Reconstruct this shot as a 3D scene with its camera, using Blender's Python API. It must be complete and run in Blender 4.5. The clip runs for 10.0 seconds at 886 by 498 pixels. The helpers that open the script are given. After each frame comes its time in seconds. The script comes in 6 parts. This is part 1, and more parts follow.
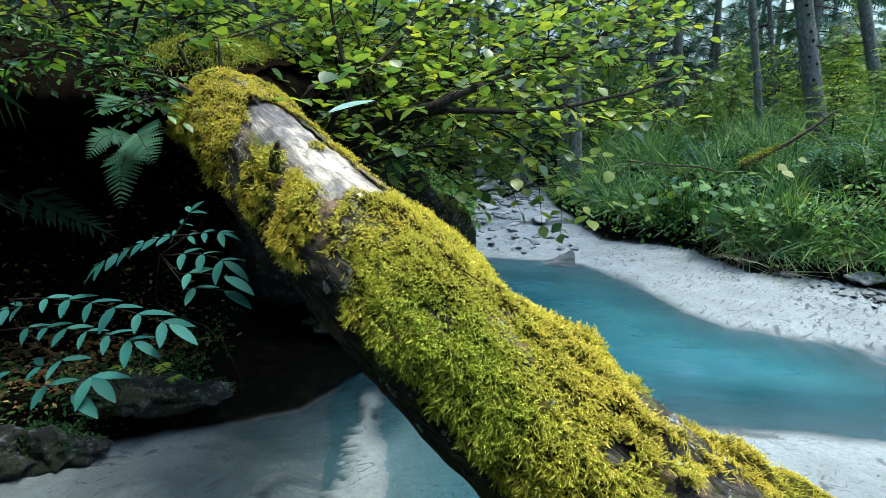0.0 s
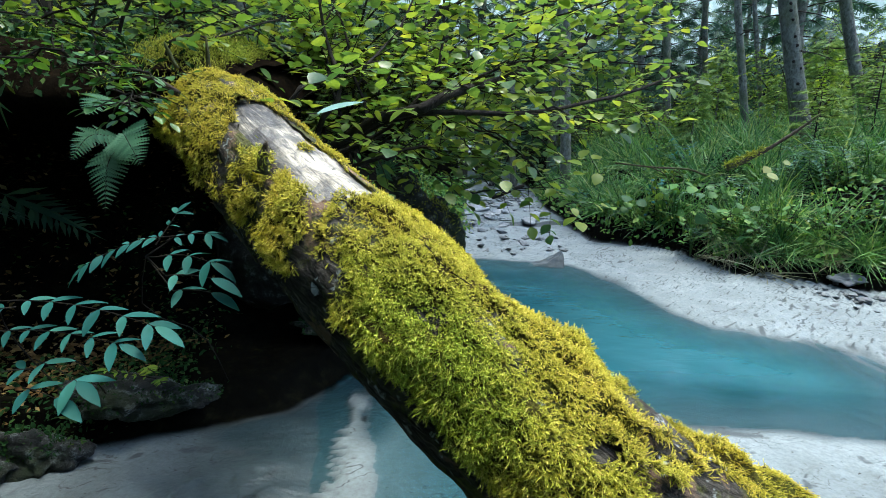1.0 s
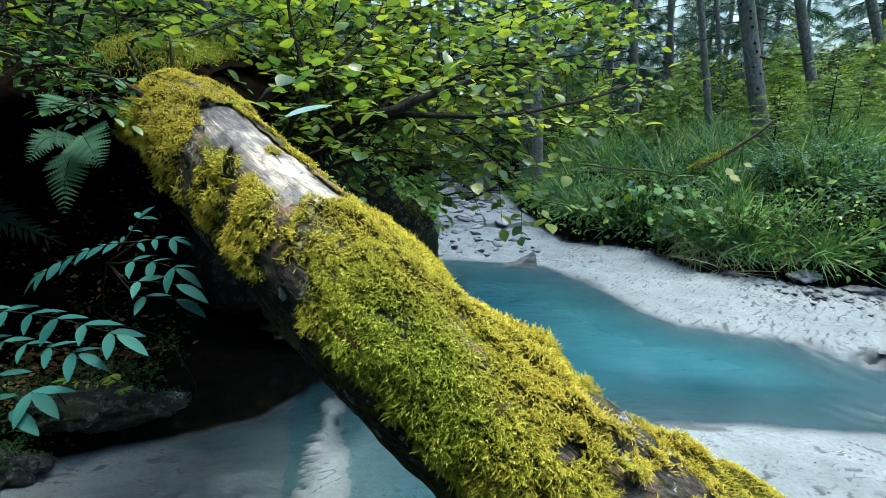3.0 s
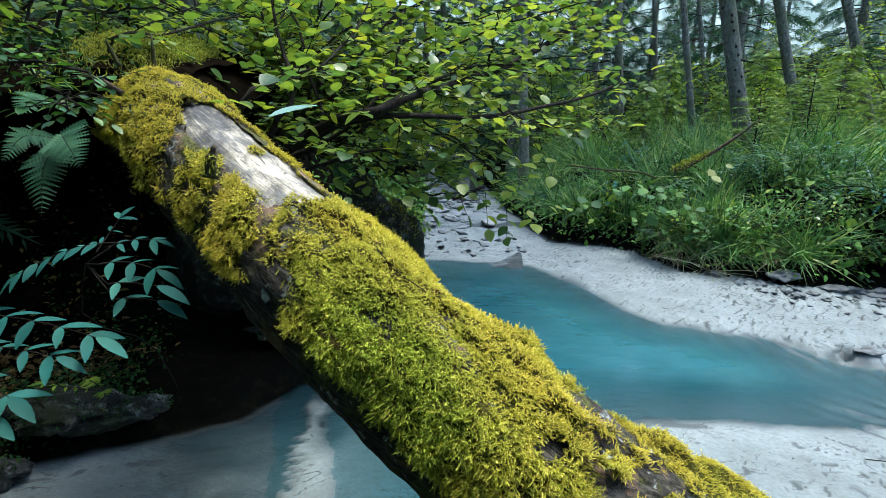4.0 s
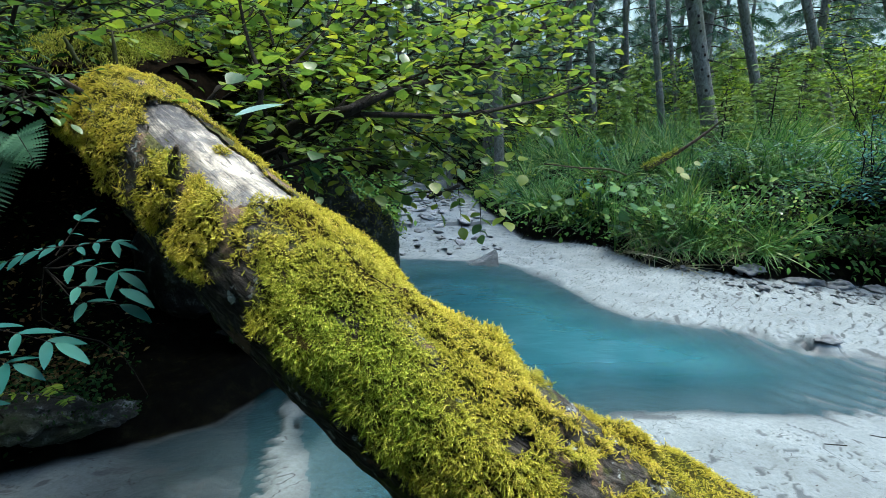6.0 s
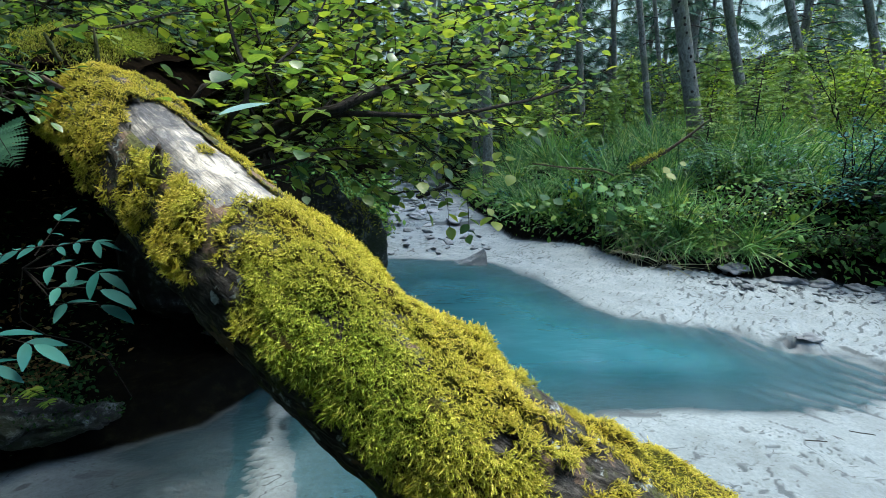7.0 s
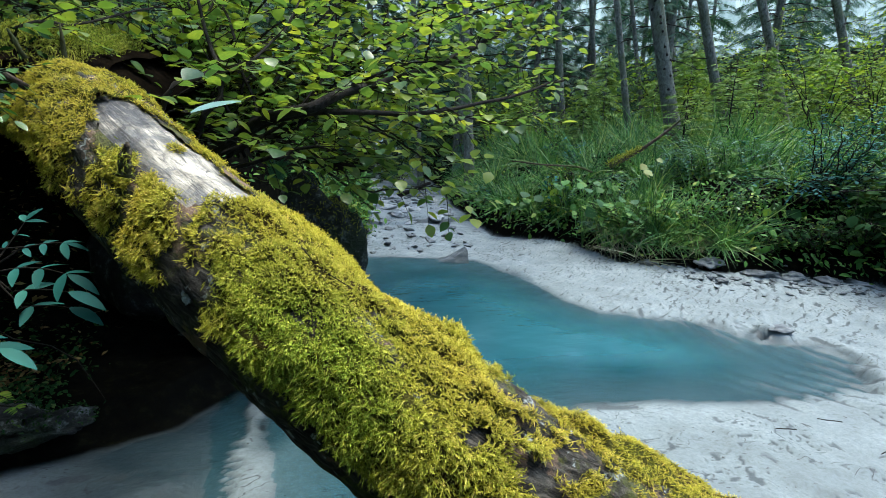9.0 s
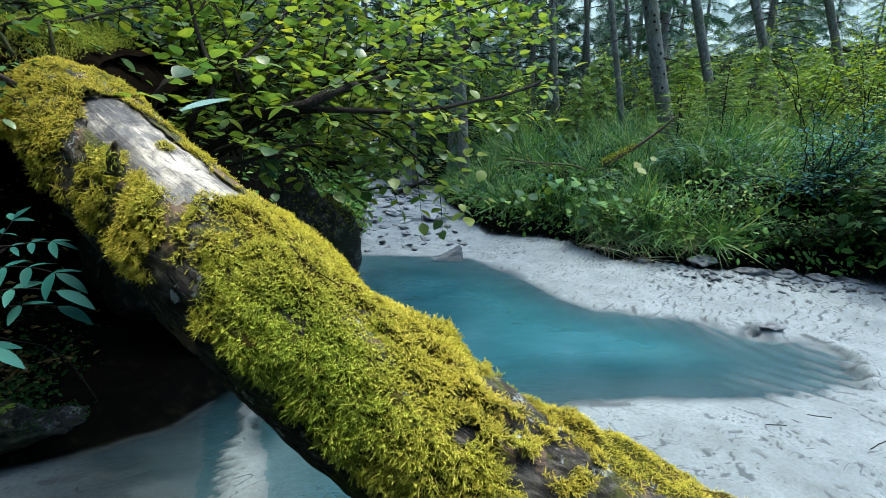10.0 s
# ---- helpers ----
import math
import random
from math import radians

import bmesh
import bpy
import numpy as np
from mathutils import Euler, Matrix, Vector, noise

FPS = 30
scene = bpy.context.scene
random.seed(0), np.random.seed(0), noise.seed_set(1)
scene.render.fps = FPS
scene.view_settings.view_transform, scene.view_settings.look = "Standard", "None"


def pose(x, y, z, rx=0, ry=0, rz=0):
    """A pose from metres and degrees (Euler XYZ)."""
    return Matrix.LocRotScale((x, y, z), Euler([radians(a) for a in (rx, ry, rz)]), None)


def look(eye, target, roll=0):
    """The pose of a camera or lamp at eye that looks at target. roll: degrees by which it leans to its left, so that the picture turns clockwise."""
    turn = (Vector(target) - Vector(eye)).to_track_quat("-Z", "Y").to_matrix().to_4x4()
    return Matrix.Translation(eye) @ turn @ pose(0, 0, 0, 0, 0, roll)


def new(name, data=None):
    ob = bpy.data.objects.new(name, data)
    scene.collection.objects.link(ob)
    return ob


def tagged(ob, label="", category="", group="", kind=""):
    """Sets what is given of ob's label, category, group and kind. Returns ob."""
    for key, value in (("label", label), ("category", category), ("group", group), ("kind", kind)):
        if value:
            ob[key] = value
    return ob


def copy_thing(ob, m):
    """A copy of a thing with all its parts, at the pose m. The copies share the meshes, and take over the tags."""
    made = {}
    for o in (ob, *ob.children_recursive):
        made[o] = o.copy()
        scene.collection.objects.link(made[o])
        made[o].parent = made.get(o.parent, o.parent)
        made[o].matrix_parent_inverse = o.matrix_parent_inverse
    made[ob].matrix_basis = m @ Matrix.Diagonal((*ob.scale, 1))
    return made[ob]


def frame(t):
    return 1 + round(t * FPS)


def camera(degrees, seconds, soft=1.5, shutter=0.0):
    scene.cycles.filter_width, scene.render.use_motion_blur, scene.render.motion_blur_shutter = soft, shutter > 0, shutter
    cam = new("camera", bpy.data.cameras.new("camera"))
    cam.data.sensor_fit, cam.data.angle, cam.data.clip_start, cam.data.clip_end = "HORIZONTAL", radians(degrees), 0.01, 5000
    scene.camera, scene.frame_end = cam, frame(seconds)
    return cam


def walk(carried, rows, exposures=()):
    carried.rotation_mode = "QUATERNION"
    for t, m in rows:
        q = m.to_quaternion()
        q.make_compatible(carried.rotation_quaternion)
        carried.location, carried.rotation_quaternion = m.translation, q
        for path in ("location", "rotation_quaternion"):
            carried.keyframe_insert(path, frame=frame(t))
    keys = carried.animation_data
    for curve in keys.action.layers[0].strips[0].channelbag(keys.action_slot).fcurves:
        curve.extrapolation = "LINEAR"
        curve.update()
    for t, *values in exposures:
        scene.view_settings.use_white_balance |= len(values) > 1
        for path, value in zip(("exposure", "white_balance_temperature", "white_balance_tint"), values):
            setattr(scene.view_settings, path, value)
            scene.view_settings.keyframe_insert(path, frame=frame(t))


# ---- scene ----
cam = camera(85.0, 10.0, soft=0.65)
PATH = [
    (0, (0.026, -0.015, 1.236), (-0.016, 1.94, 0.813), 0.8),
    (0.5, (0.026, -0.016, 1.237), (0.004, 1.939, 0.815), 1.0),
    (1, (0.029, -0.017, 1.238), (0.028, 1.939, 0.82), 1.1),
    (1.5, (0.032, -0.018, 1.24), (0.058, 1.938, 0.824), 1.1),
    (2, (0.036, -0.021, 1.243), (0.087, 1.935, 0.829), 1.1),
    (2.5, (0.04, -0.023, 1.244), (0.116, 1.933, 0.832), 1.1),
    (4, (0.05, -0.027, 1.248), (0.205, 1.924, 0.838), 1.5),
    (4.5, (0.055, -0.03, 1.248), (0.237, 1.919, 0.837), 1.5),
    (5, (0.06, -0.032, 1.249), (0.266, 1.914, 0.836), 1.5),
    (5.5, (0.066, -0.034, 1.249), (0.291, 1.91, 0.836), 1.3),
    (7, (0.082, -0.039, 1.251), (0.369, 1.896, 0.837), 1.5),
    (7.5, (0.086, -0.04, 1.252), (0.393, 1.892, 0.837), 1.5),
    (8, (0.09, -0.043, 1.253), (0.415, 1.886, 0.836), 1.5),
    (8.5, (0.096, -0.046, 1.252), (0.436, 1.88, 0.833), 1.4),
    (9, (0.102, -0.049, 1.251), (0.457, 1.874, 0.83), 1.3),
    (9.5, (0.11, -0.052, 1.251), (0.475, 1.868, 0.828), 1.2),
    (10, (0.115, -0.054, 1.251), (0.487, 1.864, 0.824), 1.3),
]
walk(cam, [(t, look(eye, target, roll)) for t, eye, target, roll in PATH], exposures=[(0.0, 2.31, 6050, 2), (4.5, 2.21, 6050, 2), (10.0, 2.11, 6050, 2)])

# ---------------------------------------------------------------- light
SUN_TO = Vector((0.24, 0.12, 0.96)).normalized()
world = bpy.data.worlds.new("sky")
scene.world = world
world.use_nodes = True
wn = world.node_tree.nodes
sky = wn.new("ShaderNodeTexSky")
sky.sky_type, sky.sun_disc = "NISHITA", False
sky.sun_elevation = math.asin(SUN_TO.z)
sky.sun_rotation = math.atan2(SUN_TO.x, SUN_TO.y)
sky.air_density, sky.dust_density, sky.ozone_density = 1.0, 2.0, 1.5
wn["Background"].inputs["Strength"].default_value = 0.15
world.node_tree.links.new(sky.outputs["Color"], wn["Background"].inputs["Color"])
sun = new("sun", bpy.data.lights.new("sun", "SUN"))
sun.data.energy, sun.data.angle, sun.data.color = 1.35, radians(25), (1.0, 0.95, 0.84)
sun.matrix_world = look((0, 0, 30), Vector((0, 0, 30)) - SUN_TO)

RNG = np.random.default_rng(7)


# ---------------------------------------------------------------- materials
class Mat:
    """A node material with short calls."""

    def __init__(self, name, rough=0.8, spec=0.3):
        self.m = bpy.data.materials.new(name)
        self.m.use_nodes = True
        self.t = self.m.node_tree
        self.b = self.t.nodes["Principled BSDF"]
        self.b.inputs["Roughness"].default_value = rough
        self.b.inputs["Specular IOR Level"].default_value = spec
        self.o = self.t.nodes["Material Output"]

    def n(self, kind, **kw):
        node = self.t.nodes.new("ShaderNode" + kind)
        for k, v in kw.items():
            node.inputs[k].default_value = v
        return node

    def link(self, a, b):
        self.t.links.new(a, b)

    def coords(self, stretch=(1, 1, 1)):
        c = self.n("TexCoord")
        mp = self.n("Mapping")
        mp.inputs["Scale"].default_value = stretch
        self.link(c.outputs["Object"], mp.inputs["Vector"])
        return mp.outputs["Vector"]

    def grain(self, scale, detail=6, rough=0.65, warp=0.3):
        """Noise stretched along the log."""
        a = self.n("Attribute")
        a.attribute_name = "grain"
        mp = self.n("Mapping")
        mp.inputs["Scale"].default_value = scale
        n = self.n("TexNoise", Scale=1.0, Detail=detail, Roughness=rough, Distortion=warp)
        self.link(a.outputs["Vector"], mp.inputs["Vector"])
        self.link(mp.outputs["Vector"], n.inputs["Vector"])
        return n.outputs["Fac"]

    def noise(self, scale, detail=5, rough=0.6, stretch=(1, 1, 1), warp=0.0):
        n = self.n("TexNoise", Scale=scale, Detail=detail, Roughness=rough, Distortion=warp)
        self.link(self.coords(stretch), n.inputs["Vector"])
        return n.outputs["Fac"]

    def ramp(self, fac, stops):
        r = self.n("ValToRGB")
        e = r.color_ramp.elements
        while len(e) < len(stops):
            e.new(0.5)
        for el, (p, c) in zip(e, stops):
            el.position, el.color = p, (*c, 1) if len(c) == 3 else c
        self.link(fac, r.inputs["Fac"])
        return r.outputs["Color"]

    def mix(self, fac, a, b, kind="MIX"):
        x = self.n("Mix")
        x.data_type, x.blend_type = "RGBA", kind
        for sock, v in ((x.inputs[0], fac), (x.inputs[6], a), (x.inputs[7], b)):
            if isinstance(v, (int, float)):
                sock.default_value = v
            elif isinstance(v, tuple):
                sock.default_value = (*v, 1)
            else:
                self.link(v, sock)
        return x.outputs[2]

    def island(self):
        """A random number for each leaf, joined or an object of its own."""
        add = self.n("Math")
        add.operation = "ADD"
        self.link(self.n("NewGeometry").outputs["Random Per Island"], add.inputs[0])
        self.link(self.n("ObjectInfo").outputs["Random"], add.inputs[1])
        cut = self.n("Math")
        cut.operation = "FRACT"
        self.link(add.outputs[0], cut.inputs[0])
        return cut.outputs[0]

    def base(self, colour):
        self.link(colour, self.b.inputs["Base Color"])

    def bump(self, height, strength=0.5, distance=0.01):
        bp = self.n("Bump", Strength=strength, Distance=distance)
        self.link(height, bp.inputs["Height"])
        self.link(bp.outputs["Normal"], self.b.inputs["Normal"])

    def leafy(self, colour, amount=0.35):
        """Lets light pass through a thin leaf."""
        tr = self.n("BsdfTranslucent")
        self.link(self.mix(1.0, colour, (1.0, 0.95, 0.45), "MULTIPLY"), tr.inputs["Color"])
        mx = self.n("MixShader", Fac=amount)
        self.link(self.b.outputs[0], mx.inputs[1])
        self.link(tr.outputs[0], mx.inputs[2])
        self.link(mx.outputs[0], self.o.inputs["Surface"])


def leaf_material(name, stops, rough=0.45, through_light=0.4, spec=0.4):
    m = Mat(name, rough, spec)
    c = m.ramp(m.island(), stops)
    c = m.mix(m.ramp(m.noise(9, 3), [(0.3, (0, 0, 0)), (0.8, (1, 1, 1))]), c, m.mix(1.0, c, (0.6, 0.72, 0.6), "MULTIPLY"))
    c = m.mix(m.ramp(m.noise(1.6, 3), [(0.38, (0.75, 0.75, 0.75)), (0.62, (0, 0, 0))]), c, m.mix(1.0, c, (0.50, 0.66, 0.74), "MULTIPLY"))
    m.base(c)
    m.leafy(c, through_light)
    return m.m


def bark_material(name, dark, light, scale=14, stretch=(1, 1, 0.25), green=0.0):
    m = Mat(name, 0.9, 0.15)
    a = m.noise(scale, 8, 0.7, stretch, 0.6)
    c = m.ramp(a, [(0.3, dark), (0.72, light)])
    b = m.noise(2.5, 5)
    if green:
        c = m.mix(m.ramp(b, [(0.45, (0, 0, 0)), (0.62, (green, green, green))]), c, (0.07, 0.085, 0.03))
    m.base(c)
    m.bump(a, 0.9, 0.02)
    return m.m


# ---------------------------------------------------------------- mesh tools
def mesh_of(name, v, f, mat, smooth=True):
    """A mesh from arrays: v (n, 3), f (m, 3 or 4)."""
    v, f = np.asarray(v, dtype=np.float32), np.asarray(f, dtype=np.int32)
    me = bpy.data.meshes.new(name)
    me.vertices.add(len(v))
    me.vertices.foreach_set("co", v.ravel())
    k = f.shape[1]
    me.loops.add(f.size)
    me.loops.foreach_set("vertex_index", f.ravel())
    me.polygons.add(len(f))
    me.polygons.foreach_set("loop_start", np.arange(0, f.size, k, dtype=np.int32))
    me.polygons.foreach_set("use_smooth", np.full(len(f), smooth))
    me.update(calc_edges=True)
    me.validate()
    if mat:
        me.materials.append(mat)
    return me


def thing(name, label, category, v=None, f=None, mat=None, group="", kind="", smooth=True, at=(0, 0, 0)):
    ob = new(name, mesh_of(name, v, f, mat, smooth) if v is not None else None)
    ob.location = at
    return tagged(ob, label, category, group, kind)


def part(name, v, f, mat, parent, label="", kind="", smooth=True):
    ob = new(name, mesh_of(name, v, f, mat, smooth))
    ob.parent = parent
    ob.matrix_parent_inverse = Matrix.Translation(-parent.location) if parent.parent is None else Matrix()
    return tagged(ob, label, kind=kind)


def join(*pieces):
    """Joins (v, f) pairs with faces of one size."""
    vs, fs, o = [], [], 0
    for v, f in pieces:
        vs.append(v), fs.append(np.asarray(f) + o)
        o += len(v)
    return np.concatenate(vs), np.concatenate(fs)


def unit(a):
    return a / np.maximum(np.linalg.norm(a, axis=-1, keepdims=True), 1e-9)


def resample(points, n):
    """A smooth curve through points (Catmull-Rom), as n points."""
    p = np.asarray(points, float)
    q = np.concatenate([2 * p[:1] - p[1:2], p, 2 * p[-1:] - p[-2:-1]])
    t = np.linspace(0, len(p) - 1 - 1e-6, n)
    i = t.astype(int)
    u = (t - i)[:, None]
    a, b, c, d = q[i], q[i + 1], q[i + 2], q[i + 3]
    return 0.5 * (2 * b + (c - a) * u + (2 * a - 5 * b + 4 * c - d) * u**2 + (3 * b - a - 3 * c + d) * u**3)


def tube(points, radii, sides=8, rough=0.0, rng=RNG, close=True):
    """A bent, tapered round stem as (v, quads)."""
    p = np.asarray(points, float)
    n = len(p)
    r = np.broadcast_to(np.asarray(radii, float), (n,))
    t = unit(np.gradient(p, axis=0))
    ref = np.array([0, 0, 1.0]) if abs(t[:, 2]).mean() < 0.8 else np.array([1.0, 0, 0])
    a = unit(np.cross(t, ref))
    b = np.cross(a, t)
    ang = np.arange(sides) / sides * 2 * np.pi
    rad = r[:, None] * (1 + rough * rng.normal(size=(n, sides)))
    v = p[:, None] + rad[..., None] * (np.cos(ang)[None, :, None] * a[:, None] + np.sin(ang)[None, :, None] * b[:, None])
    v = v.reshape(-1, 3)
    i, j = np.meshgrid(np.arange(n - 1), np.arange(sides), indexing="ij")
    k = (j + 1) % sides
    f = np.stack([i * sides + j, i * sides + k, (i + 1) * sides + k, (i + 1) * sides + j], -1).reshape(-1, 4)
    if close:
        v = np.concatenate([v, p[:1], p[-1:]])
        c0, c1 = len(v) - 2, len(v) - 1
        j = np.arange(0, sides, 2)
        e0 = np.stack([np.full(len(j), c0), (j + 2) % sides, (j + 1) % sides, j], -1)
        m = (n - 1) * sides
        e1 = np.stack([np.full(len(j), c1), m + j, m + (j + 1) % sides, m + (j + 2) % sides], -1)
        f = np.concatenate([f, e0, e1])
    return v, f


def leaf(width=0.5, point=1.0, fold=0.15, droop=0.15, n=4):
    """A leaf of length 1 along y, folded along its rib, as (v, quads)."""
    y = np.linspace(0, 1, n + 1)
    w = 0.5 * width * np.sin(np.pi * np.clip(y, 0.02, 0.985) ** point) ** 0.75
    z = -droop * y**2
    v = np.concatenate([np.stack([-w, y, z + fold * w], 1), np.stack([0 * w, y, z], 1), np.stack([w, y, z + fold * w], 1)])
    m = n + 1
    f = [(i, m + i, m + i + 1, i + 1) for i in range(n)] + [(m + i, 2 * m + i, 2 * m + i + 1, m + i + 1) for i in range(n)]
    return v, np.array(f)


def scatter(template, pos, ahead, up, size):
    """Copies of a template, its y along ahead and z near up, joined into one (v, f)."""
    tv, tf = template
    y = unit(ahead)
    x = unit(np.cross(y, up))
    z = np.cross(x, y)
    s = np.asarray(size, float)
    s = (s[:, None] if s.ndim == 1 else s)[:, None, :]
    loc = tv[None] * s
    v = pos[:, None] + loc[..., :1] * x[:, None] + loc[..., 1:2] * y[:, None] + loc[..., 2:] * z[:, None]
    f = tf[None] + (np.arange(len(pos)) * len(tv))[:, None, None]
    return v.reshape(-1, 3), f.reshape(-1, tf.shape[1])


def lattice_noise(p, scale, seed=0, octaves=3):
    """Smooth value noise in -1..1 on points (n, 2 or 3)."""
    p = np.asarray(p, float)
    out, amp, tot = np.zeros(len(p)), 1.0, 0.0
    for o in range(octaves):
        q = p * scale * 2**o + 17.3 * o + seed * 3.7
        i = np.floor(q).astype(np.int64)
        u = q - i
        u = u * u * (3 - 2 * u)
        acc = np.zeros(len(p))
        for corner in range(2 ** p.shape[1]):
            d = np.array([(corner >> k) & 1 for k in range(p.shape[1])])
            c = i + d
            h = (c[:, 0] * 374761393 + c[:, 1] * 668265263 + (c[:, 2] * 2147483647 if p.shape[1] > 2 else 0) + seed * 1274126177) & 0x7FFFFFFF
            h = ((h ^ (h >> 13)) * 1274126177) & 0x7FFFFFFF
            h = ((h ^ (h >> 16)) & 0xFFFFF) / 0xFFFFF * 2 - 1
            acc += h * np.prod(np.where(d, u, 1 - u), axis=1)
        out += amp * acc
        tot += amp
        amp *= 0.5
    return out / tot


def smooth(a, b, x):
    u = np.clip((x - a) / (b - a), 0, 1)
    return u * u * (3 - 2 * u)


def edge_distance(p, line, closed):
    """Distance of points to a polyline; with closed, negative inside."""
    q = np.asarray(line, float)
    seg = list(zip(q, np.roll(q, -1, 0))) if closed else list(zip(q[:-1], q[1:]))
    best, inside, side = np.full(len(p), 1e9), np.zeros(len(p), bool), np.zeros(len(p))
    for a, b in seg:
        d = b - a
        t = np.clip(((p - a) @ d) / (d @ d), 0, 1)
        w = p - a - t[:, None] * d
        dist = np.hypot(w[:, 0], w[:, 1])
        near = dist < best
        side = np.where(near, np.sign(d[0] * (p[:, 1] - a[1]) - d[1] * (p[:, 0] - a[0])), side)
        best = np.minimum(best, dist)
        if closed:
            cross = (a[1] > p[:, 1]) != (b[1] > p[:, 1])
            with np.errstate(divide="ignore", invalid="ignore"):
                at = a[0] + (p[:, 1] - a[1]) / (b[1] - a[1]) * (b[0] - a[0])
            inside ^= cross & (p[:, 0] < at)
    return np.where(inside, -best, best) if closed else best * side


# ---------------------------------------------------------------- ground
POOL = [(1.17, 2.02), (1.76, 1.96), (2.4, 1.9), (2.75, 1.9), (3.1, 2.2), (3.05, 2.45), (2.69, 2.68), (2.5, 2.99), (1.96, 3.24), (1.81, 3.54),
        (1.64, 4.37), (1.4, 5.04), (0.6, 5.25), (0.2, 5.3), (-0.2, 4.2), (-0.5, 3.2), (-0.62, 2.5), (-0.5, 1.9), (-0.42, 1.2), (0.0, 0.9), (0.5, 1.2), (0.8, 1.7)]
BANK_RIGHT = [(9, -3), (6.5, 1.2), (4.75, 3.15), (4.2, 3.65), (3.45, 4.0), (2.85, 4.45), (2.75, 5.4), (1.9, 6.1), (1.75, 8.0), (2.2, 12), (2.6, 30)]
BANK_LEFT = [(0.6, 30), (0.45, 12), (0.35, 8.5), (0.22, 6.2), (0.05, 5.2), (-0.12, 4.2), (-0.18, 3.4), (-0.33, 2.8), (-0.50, 2.42), (-0.70, 2.06), (-1.0, 1.95), (-1.38, 1.80), (-1.75, 1.74), (-2.4, 1.55), (-3.0, 0.4), (-3.4, -3)]


def ripple(p):
    """Phase of the silt ripples, whole at each crest."""
    lead = (0.54 * p[:, 0] - 0.84 * p[:, 1]) / (0.070 + 0.010 * np.clip(p[:, 0] - 2.4, 0, 2))
    return lead + 0.9 * lattice_noise(p, 3.0, 11) + 0.35 * lattice_noise(p, 14, 13, 2)


def reflection_streak(p):
    """1 on the low pale streak beside the log, toothed along its edge, that paints the sky's reflection."""
    tooth = p[:, 1] / 0.055 + 0.8 * lattice_noise(p, 9, 18, 2)
    tooth = tooth - np.floor(tooth)
    wide = np.interp(p[:, 1], [1.2, 1.5, 2.0, 2.25], [0.10, 0.07, 0.035, 0.005])
    x0 = np.interp(p[:, 1], [1.2, 1.5, 1.86, 2.25], [-0.32, -0.31, -0.35, -0.42])
    off = p[:, 0] - x0
    edge = smooth(0.03, -0.01, -off - wide * (0.1 + 1.3 * tooth) - 0.05 * lattice_noise(p, 11, 19, 3))
    return edge * smooth(0.10, 0.0, off - 0.01 - 0.06 * lattice_noise(p, 8, 20, 3)) * smooth(2.30, 2.15, p[:, 1])


